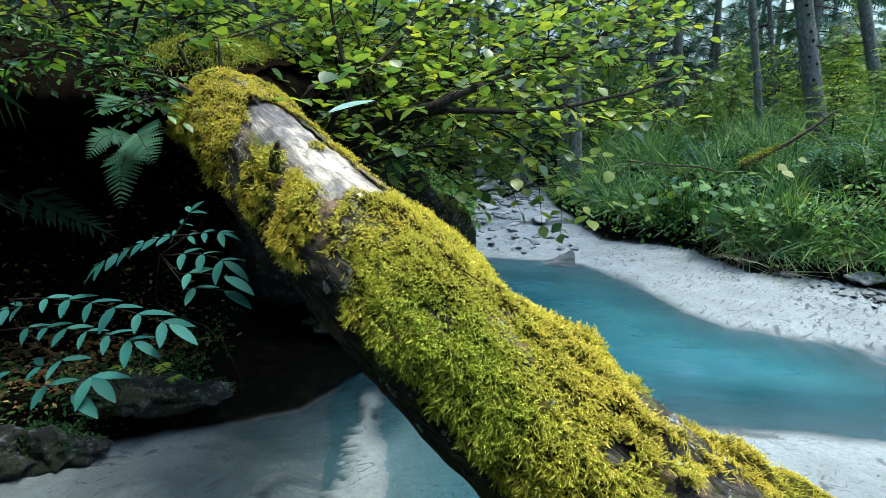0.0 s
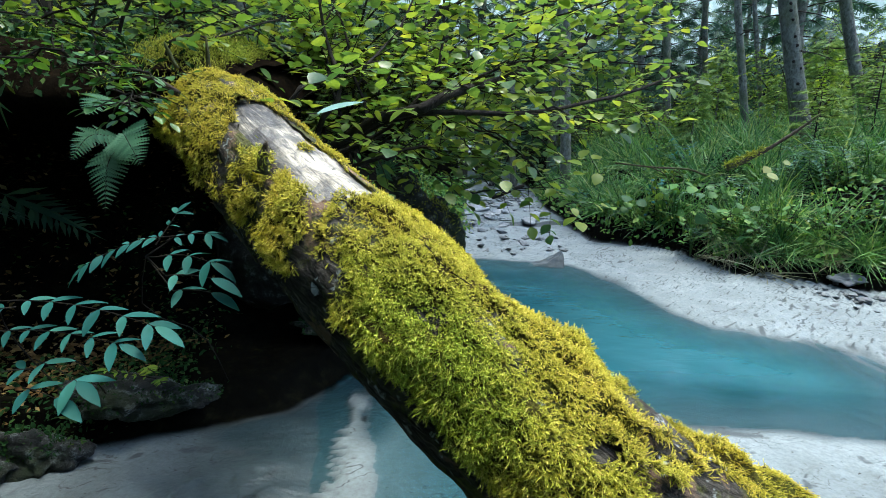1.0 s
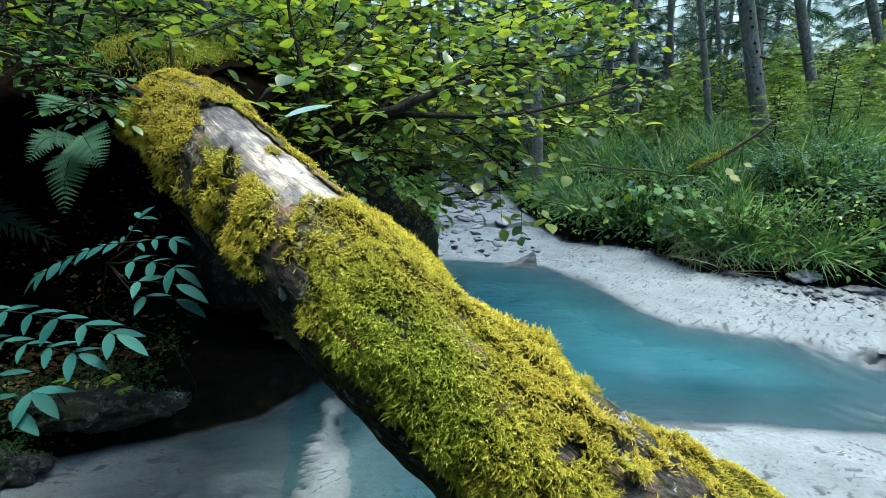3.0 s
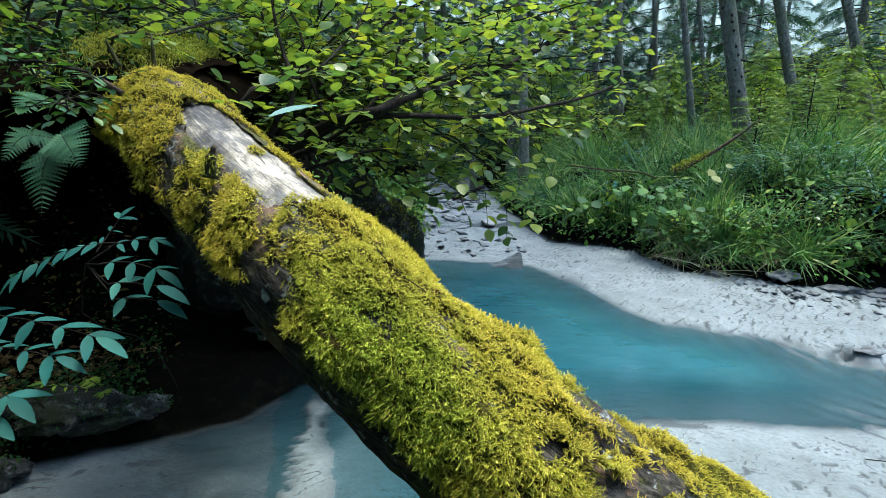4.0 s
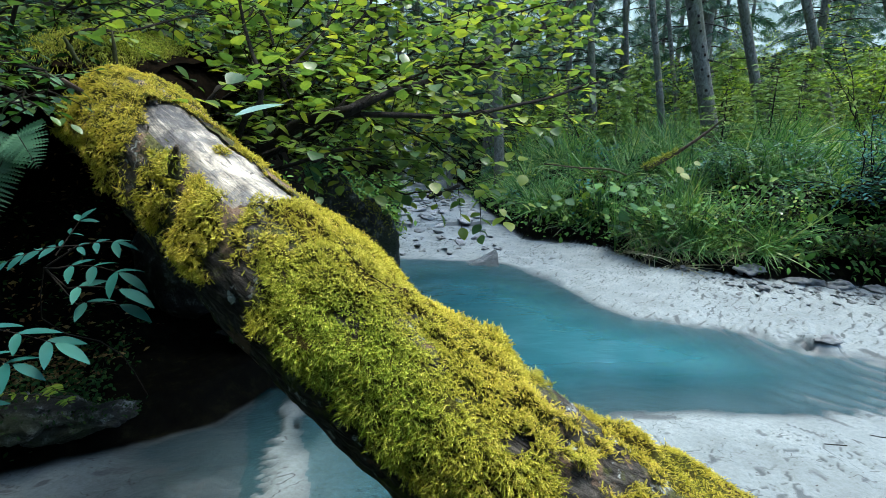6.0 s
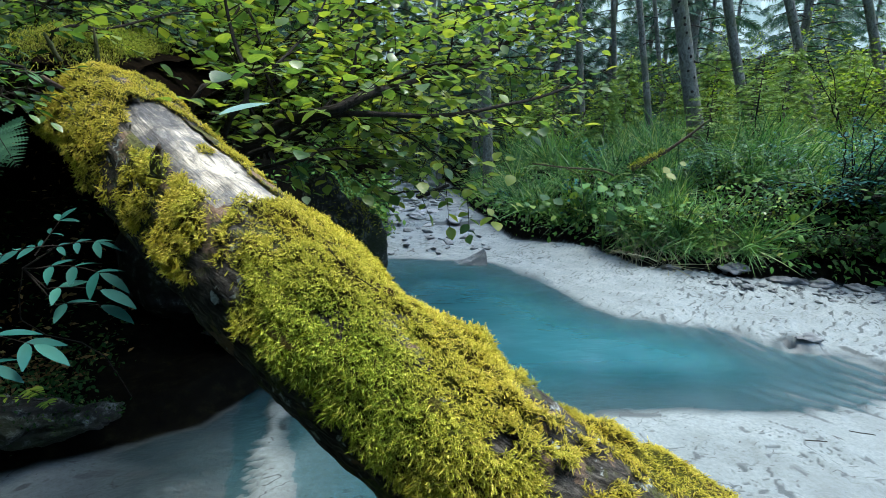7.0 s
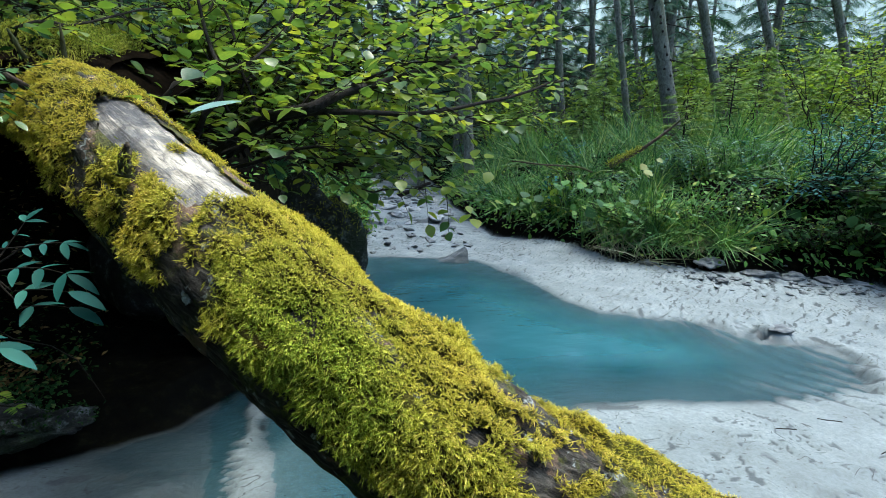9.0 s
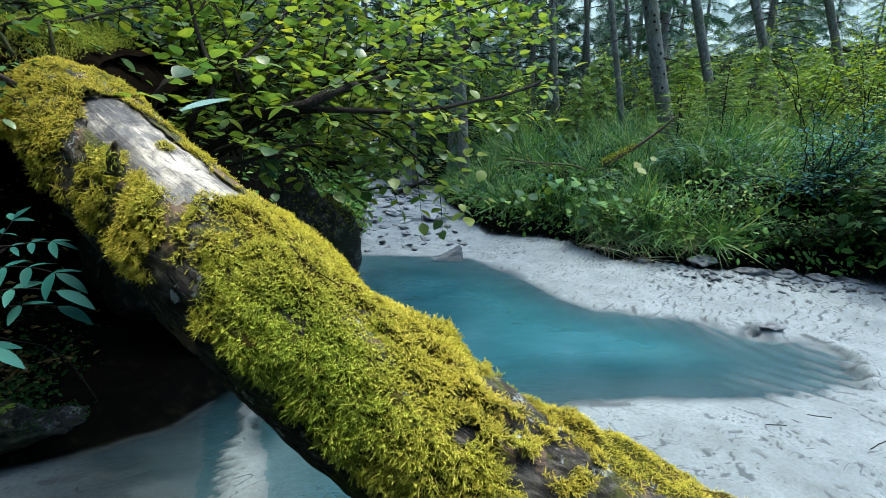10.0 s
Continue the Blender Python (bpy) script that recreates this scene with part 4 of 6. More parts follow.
def frond(points, width, pinnae, rng, lift=(0, 0, 1.0), n=16):
    """A fern frond along a curve: (v, f) of toothed side leaflets and the stalk."""
    line = resample(points, n)
    t = unit(np.gradient(line, axis=0))
    s = unit(np.cross(t, lift))
    lp, ld, lu, lz = [], [], [], []
    for k in range(pinnae):
        u = 0.08 + 0.92 * k / pinnae
        o = np.array([np.interp(u * (n - 1), np.arange(n), line[:, c]) for c in range(3)])
        i = min(int(u * (n - 1)), n - 1)
        ln = width * np.sin(np.pi * min(1, 0.22 + 0.8 * u)) ** 0.8 * (1.02 - u * 0.25) + 0.006
        for sg in (1, -1):
            w = unit(s[i] * sg + t[i] * 0.45 + rng.normal(size=3) * 0.05)
            lp.append(o), ld.append(w), lu.append(np.array(lift) + rng.normal(size=3) * 0.1), lz.append(ln)
    return [scatter(PINNA, np.array([a]), np.array([b]), np.array([c]), np.array([d])) for a, b, c, d in zip(lp, ld, lu, lz)], tube(line, np.linspace(0.003, 0.001, n), 4, close=False)


def compound_leaf(base, tip, sag, pairs, length, rng, up=(0, -0.28, 1.0), shape=LANCE):
    """A feather-shaped leaf: a stalk with pairs of leaflets and one at its end."""
    b, t = np.array(base), np.array(tip)
    q = np.linspace(0, 1, 9)[:, None]
    line = b + (t - b) * q + np.array([0, 0, 1.0]) * sag * (4 * q * (1 - q))
    w = unit(np.gradient(line, axis=0))
    lp, ld, lu, lz = [], [], [], []
    for k in range(pairs):
        u = 0.22 + 0.74 * k / max(pairs - 1, 1)
        o = np.array([np.interp(u * 8, np.arange(9), line[:, c]) for c in range(3)])
        ww = w[min(int(u * 8), 8)]
        s = unit(np.cross(ww, up))
        for sg in (1, -1):
            lp.append(o)
            ld.append(unit(s * sg + ww * (0.75 if sg < 0 else 0.45) + rng.normal(size=3) * 0.12 - np.array([0, 0, 0.16])))
            lu.append(np.array(up) + rng.normal(size=3) * 0.15)
            lz.append(0.9 * length * rng.uniform(0.75, 1.1) * (0.75 + 0.4 * u))
    lp.append(line[-1]), ld.append(w[-1] - np.array([0, 0, 0.2])), lu.append(np.array(up)), lz.append(1.08 * length)
    return [scatter(shape, np.array([a]), np.array([b]), np.array([c]), np.array([d])) for a, b, c, d in zip(lp, ld, lu, lz)], tube(line, np.linspace(0.0022, 0.001, 9), 4, close=False)


def stone_mesh(seed, size, flat=0.6, cuts=3, jag=0.25):
    bm = bmesh.new()
    bmesh.ops.create_icosphere(bm, subdivisions=cuts, radius=1.0)
    v = np.array([x.co for x in bm.verts])
    f = np.array([[a.index for a in x.verts] for x in bm.faces])
    bm.free()
    r = np.random.default_rng(seed)
    for _ in range(7):  # flatten some sides
        n = unit(r.normal(size=3))
        d = v @ n
        v = v - np.maximum(d - r.uniform(0.55, 0.85), 0)[:, None] * n * 0.85
    v = v * (1 + jag * lattice_noise(v, 1.4, seed)[:, None] + (0.06 + 0.08 * (jag > 0.4)) * lattice_noise(v, 5, seed + 1)[:, None])
    return v * np.array(size) * np.array([1, 1, flat]), f


# ---------------------------------------------------------------- hazel over the stream
rng = np.random.default_rng(11)
stool = (-0.75, 2.55, 1.05)
boughs = [
    ([stool, (-0.35, 2.4, 1.34), (-0.029, 2.3, 1.428), (0.182, 2.6, 1.538), (0.53, 3.0, 1.677), (0.982, 3.6, 1.953), (1.354, 4.0, 2.196), (1.761, 4.5, 2.567), (2.217, 5.0, 3.07)], 0.028, 0.016, 0.09),
    ([stool, (-0.3, 2.4, 1.33), (0.031, 2.35, 1.409), (0.288, 2.45, 1.398), (0.539, 2.6, 1.429), (0.87, 2.8, 1.501), (1.216, 3.0, 1.598), (1.462, 3.1, 1.682)], 0.017, 0.007, 0.11),
    ([stool, (-0.606, 1.98, 1.372), (-0.508, 2.1, 1.497), (-0.377, 2.4, 1.59), (-0.266, 2.7, 1.776), (-0.176, 3.0, 2.048)], 0.012, 0.005),
    ([stool, (-0.493, 2.1, 1.322), (-0.43, 2.2, 1.491), (-0.535, 2.4, 1.7), (-0.594, 2.5, 1.906), (-0.65, 2.6, 2.3)], 0.014, 0.005),
    ([stool, (-0.336, 2.4, 1.154), (-0.206, 2.45, 1.204), (-0.055, 2.6, 1.213), (0.15, 2.8, 1.2)], 0.012, 0.006),
    ([(-0.1, 2.4, 1.40), (0.064, 2.6, 1.351), (0.367, 2.7, 1.257), (0.52, 2.75, 1.15), (0.606, 2.75, 0.997), (0.794, 2.7, 0.862)], 0.007, 0.002, 0.07),
    ([(-0.1, 2.7, 1.15), (0.115, 2.9, 0.971), (0.394, 3.0, 0.981), (0.702, 3.1, 0.992)], 0.008, 0.003),
    ([(-0.109, 2.55, 1.435), (0.1, 2.65, 1.285), (0.262, 2.7, 1.105)], 0.006, 0.002, 0.07),
    ([(0.065, 2.55, 1.409), (0.31, 2.65, 1.302), (0.509, 2.7, 1.14)], 0.006, 0.002, 0.07),
    ([(0.296, 2.55, 1.398), (0.491, 2.65, 1.305), (0.659, 2.7, 1.203)], 0.006, 0.002, 0.07),
    ([(-0.283, 2.55, 1.25), (-0.05, 2.65, 1.134), (0.171, 2.7, 1.011)], 0.006, 0.002, 0.07),
    ([(-0.107, 2.55, 1.194), (0.134, 2.65, 1.136), (0.374, 2.7, 1.029)], 0.006, 0.002, 0.07),
    ([(0.522, 2.55, 1.456), (0.724, 2.65, 1.395), (0.89, 2.7, 1.37)], 0.006, 0.002, 0.07),
    ([(0.091, 2.55, 1.533), (0.302, 2.65, 1.505), (0.562, 2.7, 1.527)], 0.006, 0.002, 0.07),
    ([(-0.459, 2.55, 1.304), (-0.234, 2.65, 1.251), (0.009, 2.7, 1.239)], 0.006, 0.002, 0.07),
    ([stool, (-0.216, 2.6, 1.384), (-0.011, 2.9, 1.713), (0.005, 3.1, 2.057), (0.05, 3.2, 2.5)], 0.012, 0.005),
]
for k in range(38):  # further rods of the same stool, fanning out
    a = np.array([rng.uniform(-1.1, -0.3), rng.uniform(2.7, 3.8), 1.15])
    e = np.array([rng.uniform(-1.3, 1.5), rng.uniform(3.0, 4.9), rng.uniform(1.30, 2.75)])
    mid = (a + e) / 2 + np.array([0, 0, 0.25])
    boughs.append(([a, mid, e], 0.011, 0.003))
for k in range(12):  # leafy side shoots of the great bough
    a = np.array([(0.53, 3.0, 1.677), (0.982, 3.6, 1.953), (1.354, 4.0, 2.196), (1.761, 4.5, 2.567)][k % 4])
    e = a + np.array([rng.uniform(-0.5, 0.45), rng.uniform(-0.3, 0.7), rng.uniform(-0.15, 0.75)])
    boughs.append(([a, (a + e) / 2 + np.array([0, 0, 0.06]), e], 0.006, 0.002))
hazel = leafy_shrub("hazel_shrub", "leafy green hazel shrub arching over the stream", "shrub", stool, boughs, HAZEL, m_hazel, rng, singly=300, every=0.060, length=(0.12, 0.42), leaf_len=0.072, per=0.052)

part("leaf", *scatter(leaf(0.42, 0.8, 0.2, 0.06, 6), np.array([(-0.36, 1.50, 1.325)]), np.array([(1.0, 0.25, 0.36)]), np.array([(-0.3, -0.42, 1.0)]), np.array([0.145])), m_sheen, hazel, "large pale glossy leaf")
part("branch", *tube(resample([(-0.55, 2.1, 1.36), (-0.46, 1.75, 1.34), (-0.36, 1.50, 1.325)], 6), np.linspace(0.004, 0.0015, 6), 5), m_twig, hazel)

# thin hazel boughs above the left bank
rng = np.random.default_rng(12)
boughs = [
    ([(-1.35, 2.3, 1.45), (-1.142, 2.2, 1.66), (-1.068, 2.5, 1.734), (-0.927, 2.9, 1.926), (-0.8, 3.3, 2.0)], 0.008, 0.003),
    ([(-1.6, 2.7, 1.5), (-1.5, 2.8, 1.9), (-1.2, 3.0, 2.3)], 0.010, 0.004),
    ([(-1.9, 2.8, 1.6), (-2.0, 3.0, 2.0), (-1.8, 3.1, 2.5)], 0.010, 0.004),
    ([(-2.3, 3.0, 1.6), (-2.5, 3.2, 2.1), (-2.7, 3.0, 2.5)], 0.010, 0.004),
    ([(-1.2, 3.6, 1.7), (-1.0, 3.8, 2.2), (-0.6, 4.0, 2.7)], 0.010, 0.004),
    ([(-1.5, 4.2, 1.9), (-1.7, 4.4, 2.5), (-1.4, 4.5, 3.0)], 0.010, 0.004),
]
for k in range(26):
    a = np.array([rng.uniform(-3.0, -1.3), rng.uniform(2.5, 4.0), 1.5])
    e = np.array([rng.uniform(-3.0, -0.9), rng.uniform(2.2, 4.0), rng.uniform(1.65, 2.9)])
    boughs.append(([a, (a + e) / 2 + np.array([0, 0, 0.2]), e], 0.010, 0.003))
leafy_shrub("hazel_shrub", "hazel saplings with dark green leaves on the bank behind the log", "shrub", (-1.6, 2.8, 1.45), boughs, HAZEL, m_hazel, rng, every=0.07, length=(0.12, 0.4), leaf_len=0.06)
rng = np.random.default_rng(13)
boughs = [([(-1.02, 1.75, 1.36), (-0.86, 1.5, 1.43), (-0.974, 1.45, 1.449), (-1.097, 1.4, 1.471), (-1.186, 1.35, 1.439), (-1.269, 1.3, 1.402)], 0.005, 0.002),
          ([(-1.02, 1.75, 1.34), (-0.92, 1.5, 1.38), (-0.88, 1.42, 1.33)], 0.004, 0.002), ([(-1.05, 1.75, 1.34), (-1.05, 1.55, 1.46), (-0.93, 1.45, 1.48)], 0.004, 0.002)]
leafy_shrub("beech_sprig", "thin twig with fresh green leaves beside the log", "twig", (-1.02, 1.75, 1.36), boughs, OVAL, m_beech, rng, singly=120, every=0.03, length=(0.06, 0.15), leaf_len=0.042, per=0.024)

# hazel boughs over the left bank, out of view, added to shade it
rng = np.random.default_rng(21)
boughs = []
for k in range(64):
    a = np.array([rng.uniform(-3.6, -2.5), rng.uniform(-0.4, 1.1), 1.0])
    e = np.array([rng.uniform(-3.4, -0.2), rng.uniform(-1.6, 1.5), rng.uniform(2.3, 3.4)])
    boughs.append(([a, (a + e) / 2 + np.array([0, 0, 0.5]), e], 0.014, 0.004))
leafy_shrub("hazel_shrub", "unseen hazel canopy added to shade the left bank", "shrub", (-3.0, 0.4, 0.9), boughs, DIAMOND, m_hazel, rng, every=0.07, length=(0.2, 0.5), leaf_len=0.085)

# another hazel outside the view, there only to darken the hollow
rng = np.random.default_rng(22)
boughs = []
for k in range(34):
    a = np.array([rng.uniform(-2.9, -2.2), rng.uniform(-0.6, 1.0), 0.7])
    e = np.array([rng.uniform(-2.7, -1.35), rng.uniform(-0.7, 0.85), rng.uniform(0.6, 2.5)])
    boughs.append(([a, (a + e) / 2 + np.array([0, 0, 0.3]), e], 0.012, 0.004))
leafy_shrub("hazel_shrub", "unseen dense hazel added to shade the hollow from the near end", "shrub", (-2.5, 0.2, 0.6), boughs, DIAMOND, m_hazel, rng, every=0.07, length=(0.2, 0.5), leaf_len=0.085)

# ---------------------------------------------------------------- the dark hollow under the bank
# overhang added to keep light out of the hollow
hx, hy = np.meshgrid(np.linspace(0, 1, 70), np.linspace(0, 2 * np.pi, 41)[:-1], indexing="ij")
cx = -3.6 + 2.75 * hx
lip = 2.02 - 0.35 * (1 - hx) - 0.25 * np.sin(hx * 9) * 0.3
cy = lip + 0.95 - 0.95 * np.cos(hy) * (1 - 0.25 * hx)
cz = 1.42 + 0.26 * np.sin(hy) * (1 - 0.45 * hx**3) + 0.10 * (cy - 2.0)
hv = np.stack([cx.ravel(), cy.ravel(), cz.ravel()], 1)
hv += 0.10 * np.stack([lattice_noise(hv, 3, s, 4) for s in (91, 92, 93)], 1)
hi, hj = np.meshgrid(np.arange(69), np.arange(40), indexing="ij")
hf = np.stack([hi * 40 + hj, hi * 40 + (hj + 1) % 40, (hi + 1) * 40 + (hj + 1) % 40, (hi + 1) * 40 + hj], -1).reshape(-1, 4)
thing("earth_overhang", "added overhanging earth bank, the hollow's shade in its black colour", "bank", hv, hf[:, ::-1], m_earth, kind="structure")

rng = np.random.default_rng(33)
crest = hv[(np.sin(hy.ravel()) > 0.1) & (hx.ravel() < 0.93)]
crest = crest[rng.integers(0, len(crest), 4200)] + rng.normal(size=(4200, 3)) * 0.03 + np.array([0, -0.02, 0.02])
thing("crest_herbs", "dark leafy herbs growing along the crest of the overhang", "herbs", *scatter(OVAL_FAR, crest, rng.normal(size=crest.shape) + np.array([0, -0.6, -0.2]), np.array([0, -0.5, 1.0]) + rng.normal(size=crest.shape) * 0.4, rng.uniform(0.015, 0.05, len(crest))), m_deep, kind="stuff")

# moss on the crest of the bank behind the log
rng = np.random.default_rng(14)
n = 18000
mx, my = rng.uniform(-1.42, -0.96, n), rng.normal(2.52, 0.18, n)
mz = 1.68 - 1.2 * (mx + 1.2) ** 2 + 0.18 * (my - 2.4) - 0.35 * np.maximum(0, 2.35 - my) ** 1.0 + 0.02 * rng.normal(size=n)
mo = np.stack([mx, my, mz], 1)
cvx, cvy = np.meshgrid(np.linspace(-1.5, -0.75, 36), np.linspace(2.1, 3.3, 30), indexing="ij")
cvz = 1.665 - 1.2 * (cvx + 1.2) ** 2 + 0.18 * (cvy - 2.4) - 0.35 * np.maximum(0, 2.35 - cvy)
cv = np.concatenate([np.stack([cvx.ravel(), cvy.ravel(), cvz.ravel()], 1), np.stack([cvx.ravel(), cvy.ravel(), 0 * cvz.ravel() + 0.9], 1)])
ci, cj = np.meshgrid(np.arange(35), np.arange(29), indexing="ij")
cf = np.stack([ci * 30 + cj, (ci + 1) * 30 + cj, (ci + 1) * 30 + cj + 1, ci * 30 + cj + 1], -1).reshape(-1, 4)
mound = thing("moss_mound", "soft green moss cushion on the bank behind the log", "moss", at=(-1.2, 2.6, 1.3))
part("soil", cv[:1080], cf, m_earth, mound)
mm_ = part("moss", *join(*[scatter(short_shoots[q], mo[q::4], (rng.normal(size=mo.shape) * 0.5 + np.array([0, 0, 1.0]))[q::4], (rng.normal(size=mo.shape) + np.array([0, -1, 1.0]))[q::4],
     rng.uniform(0.014, 0.024, n)[q::4]) for q in range(4)]), m_moss.m, mound, kind="stuff", smooth=False)
tipped(mm_, [len(mo[q::4]) for q in range(4)], short_shoots)
for k, (b, t) in enumerate([((-0.922, 2.02, 1.50), (-0.915, 2.0, 1.64)), ((-1.05, 2.02, 1.52), (-1.08, 2.0, 1.615))]):
    thing("broken_stub", "short broken stub of a dead branch standing in moss", "stub", *tube(np.linspace(b, t, 6), [0.009, 0.008, 0.008, 0.007, 0.006, 0.003], 7, 0.2, rng), m_dead)
h = np.linspace(0, 1, 11)[:, None]
axis_ = np.array([-0.432, 1.222, 1.165]) + h * np.array([0.018, -0.02, 0.075]) + 0.004 * rng.normal(size=(11, 3)) * h
snag = part("snag", *tube(axis_, 0.014 * np.array([1.3, 1.15, 1.0, 0.95, 1.0, 0.9, 0.95, 0.8, 0.6, 0.5, 0.2]), 10, 0.22, rng), m_dead, fallen_log, "short dark broken snag")
sp_ = axis_[rng.integers(0, 8, 90)] + rng.normal(size=(90, 3)) * 0.012
tipped(part("moss", *scatter(shoots[2], sp_, rng.normal(size=sp_.shape) + np.array([-0.3, -0.4, 0.2]), rng.normal(size=sp_.shape), rng.uniform(0.012, 0.024, 90)), m_moss.m, snag, kind="stuff", smooth=False), [0, 0, 90])
part("snag", *tube([(-0.93, 1.80, 1.40), (-0.98, 1.77, 1.44), (-1.03, 1.75, 1.46)], [0.012, 0.010, 0.004], 7, 0.15, rng), m_dead, fallen_log)

p, o, _ = on_log(np.array([3.10, 3.16, 3.23]), np.radians([16.0, 20.0, 17.0]), 0.034)
thing("twig", "thin bare twig caught in the moss of the log", "twig", *tube(resample(p, 10), np.linspace(0.0014, 0.0009, 10), 5), m_twig, group="stray twigs")

# small pale toadstools in the moss
for k, (s, d) in enumerate([(3.586, 84), (3.50, 98)]):
    p, o, a = on_log(np.array([s]), np.radians([float(d)]), 0.050)
    p, o = p[0], unit(o[0] * 0.8 + np.array([0, 0, 0.6]))
    sh = thing("toadstool", "tiny cream toadstool growing out of the moss", "mushroom", group="toadstools", at=p)
    size = 0.0080 - 0.002 * k
    part("stem", *tube([p, p + o * 0.012, p + o * 0.02], [0.0016, 0.0014, 0.0014], 6), m_pale_leaf, sh)
    h = np.linspace(0, 1, 6)
    part("cap", *tube(p + o * 0.018 + o * (size * 1.1) * h[:, None], size * np.sqrt(np.maximum(1 - h**2, 0.003)), 10), m_straw, sh)

# ---------------------------------------------------------------- compound-leaved plants and ferns in the hollow
rng = np.random.default_rng(15)


def leafy_herb(name, label, category, at, stems, leaves, mat, group=""):
    ob = thing(name, label, category, group=group, at=at)
    for s in stems:
        part("stem", *tube(resample(s, 8), np.linspace(0.003, 0.0015, 8), 5), m_twig, ob)
    for blades, stalk in leaves:
        lf_ = part("leaf", *stalk, m_twig, ob)
        for b in blades:
            part("leaflet", *b, mat, lf_)
    return ob


node = (-0.785, 1.27, 0.926)
leafy_herb("rowan_seedling", "young plant with bluish-green feathered leaves in the dark hollow", "plant", (-0.93, 1.5, 0.2),
           [[(-0.98, 2.1, 0.12), (-0.90, 1.75, 0.5), (-0.859, 1.36, 0.74), node], [node, (-0.703, 1.28, 0.982)], [node, (-0.732, 1.24, 0.933)], [node, (-0.706, 1.22, 0.886)], [node, (-0.691, 1.22, 0.845)]],
           [compound_leaf((-0.703, 1.28, 0.982), (-0.902, 1.2, 0.915), 0.02, 6, 0.066, rng),
            compound_leaf((-0.773, 1.3, 0.952), (-0.736, 1.36, 1.037), 0.0, 3, 0.046, rng),
            compound_leaf((-0.731, 1.28, 0.969), (-0.622, 1.3, 0.987), 0.008, 3, 0.05, rng),
            compound_leaf((-0.732, 1.24, 0.933), (-0.583, 1.22, 0.925), 0.012, 3, 0.075, rng),
            compound_leaf((-0.706, 1.22, 0.886), (-0.564, 1.18, 0.893), 0.006, 1, 0.085, rng),
            compound_leaf((-0.691, 1.22, 0.845), (-0.567, 1.18, 0.854), 0.006, 1, 0.08, rng)], m_shade, "rowan seedlings")
leafy_herb("rowan_seedling", "low plant with broad bluish-green feathered leaves by the water", "plant", (-1.0, 1.45, 0.2),
           [[(-1.35, 1.85, 0.12), (-1.2, 1.5, 0.5), (-0.987, 1.1, 0.684)], [(-1.45, 1.8, 0.12), (-1.3, 1.4, 0.6), (-1.124, 1.17, 0.823)]],
           [compound_leaf((-1.124, 1.17, 0.823), (-0.673, 1.1, 0.79), 0.025, 6, 0.078, rng),
            compound_leaf((-1.147, 1.14, 0.748), (-0.746, 1.07, 0.755), 0.02, 6, 0.068, rng),
            compound_leaf((-0.981, 1.1, 0.696), (-0.821, 1.02, 0.683), 0.005, 2, 0.08, rng),
            compound_leaf((-0.974, 1.08, 0.681), (-1.04, 1.04, 0.684), 0.005, 1, 0.075, rng),
            compound_leaf((-0.989, 1.06, 0.642), (-0.861, 1.0, 0.649), 0.004, 1, 0.085, rng),
            compound_leaf((-1.101, 1.2, 0.798), (-1.182, 1.12, 0.778), 0.01, 4, 0.07, rng)], m_shade, "rowan seedlings")
for base, tip, w, nn in [((-1.25, 1.95, 1.25), (-1.05, 1.72, 1.15), 0.10, 22), ((-1.27, 1.98, 1.24), (-1.36, 1.80, 1.16), 0.07, 18), ((-1.25, 1.95, 1.22), (-1.20, 1.72, 0.98), 0.09, 20), ((-1.2, 1.95, 1.34), (-1.24, 1.74, 1.32), 0.08, 16)]:
    mid = (np.array(base) + np.array(tip)) / 2 + np.array([0, -0.03, 0.05])
    bl, stl = frond([base, mid, tip], w, nn, rng, (0, -1.0, 0.7))
    fr = thing("fern", "bluish fern frond hanging from the dark bank", "fern", *stl, m_twig, group="hanging fern fronds")
    for b in bl:
        part("pinna", *b, m_fern, fr)
bl, stl = frond([(-0.32, 2.62, 1.02), (-0.27, 2.5, 1.13), (-0.20, 2.42, 1.08)], 0.08, 13, rng, (0, -1.0, 0.7))
fr = thing("fern", "small green fern frond behind the log", "fern", *stl, m_twig, group="hanging fern fronds")
for b in bl:
    part("pinna", *b, m_fern, fr)

# low herbs and moss on the left ledge
lp, ld, lu, lz = [], [], [], []
for k in range(300):
    x, y = rng.uniform(-2.3, -1.15), 0
    y = np.interp(x, [-2.1, -1.6, -1.38, -0.98, -0.8], [1.05, 1.52, 1.8, 2.02, 2.4]) + abs(rng.normal()) * 0.25
    z = ground_at(x, y)[0]
    for j in range(rng.integers(4, 9)):
        lp.append((x + rng.normal() * 0.03, y + rng.normal() * 0.03, z + rng.uniform(0.01, 0.14)))
        ld.append(rng.normal(size=3) + np.array([0, -0.4, 0.1]))
        lu.append(np.array([0, -0.3, 1.0]) + rng.normal(size=3) * 0.3)
        lz.append(rng.uniform(0.010, 0.032))
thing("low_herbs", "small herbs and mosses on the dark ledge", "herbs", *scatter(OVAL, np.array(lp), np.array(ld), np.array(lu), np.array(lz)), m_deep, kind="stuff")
lp = []
for k in range(520):  # leafy cover of the upstream part of the bank
    y = rng.uniform(3.2, 11)
    x = np.interp(y, [2.4, 3.4, 5.2, 8.5, 12], [-0.5, -0.18, 0.05, 0.35, 0.45]) - abs(rng.normal()) * (0.3 + 0.08 * y) + 0.06
    z = float(ground_at(x, y)[0])
    lp += [(x + rng.normal() * 0.08, y + rng.normal() * 0.08, z + rng.uniform(0.02, 0.32)) for j in range(9)]
lp = np.array(lp)
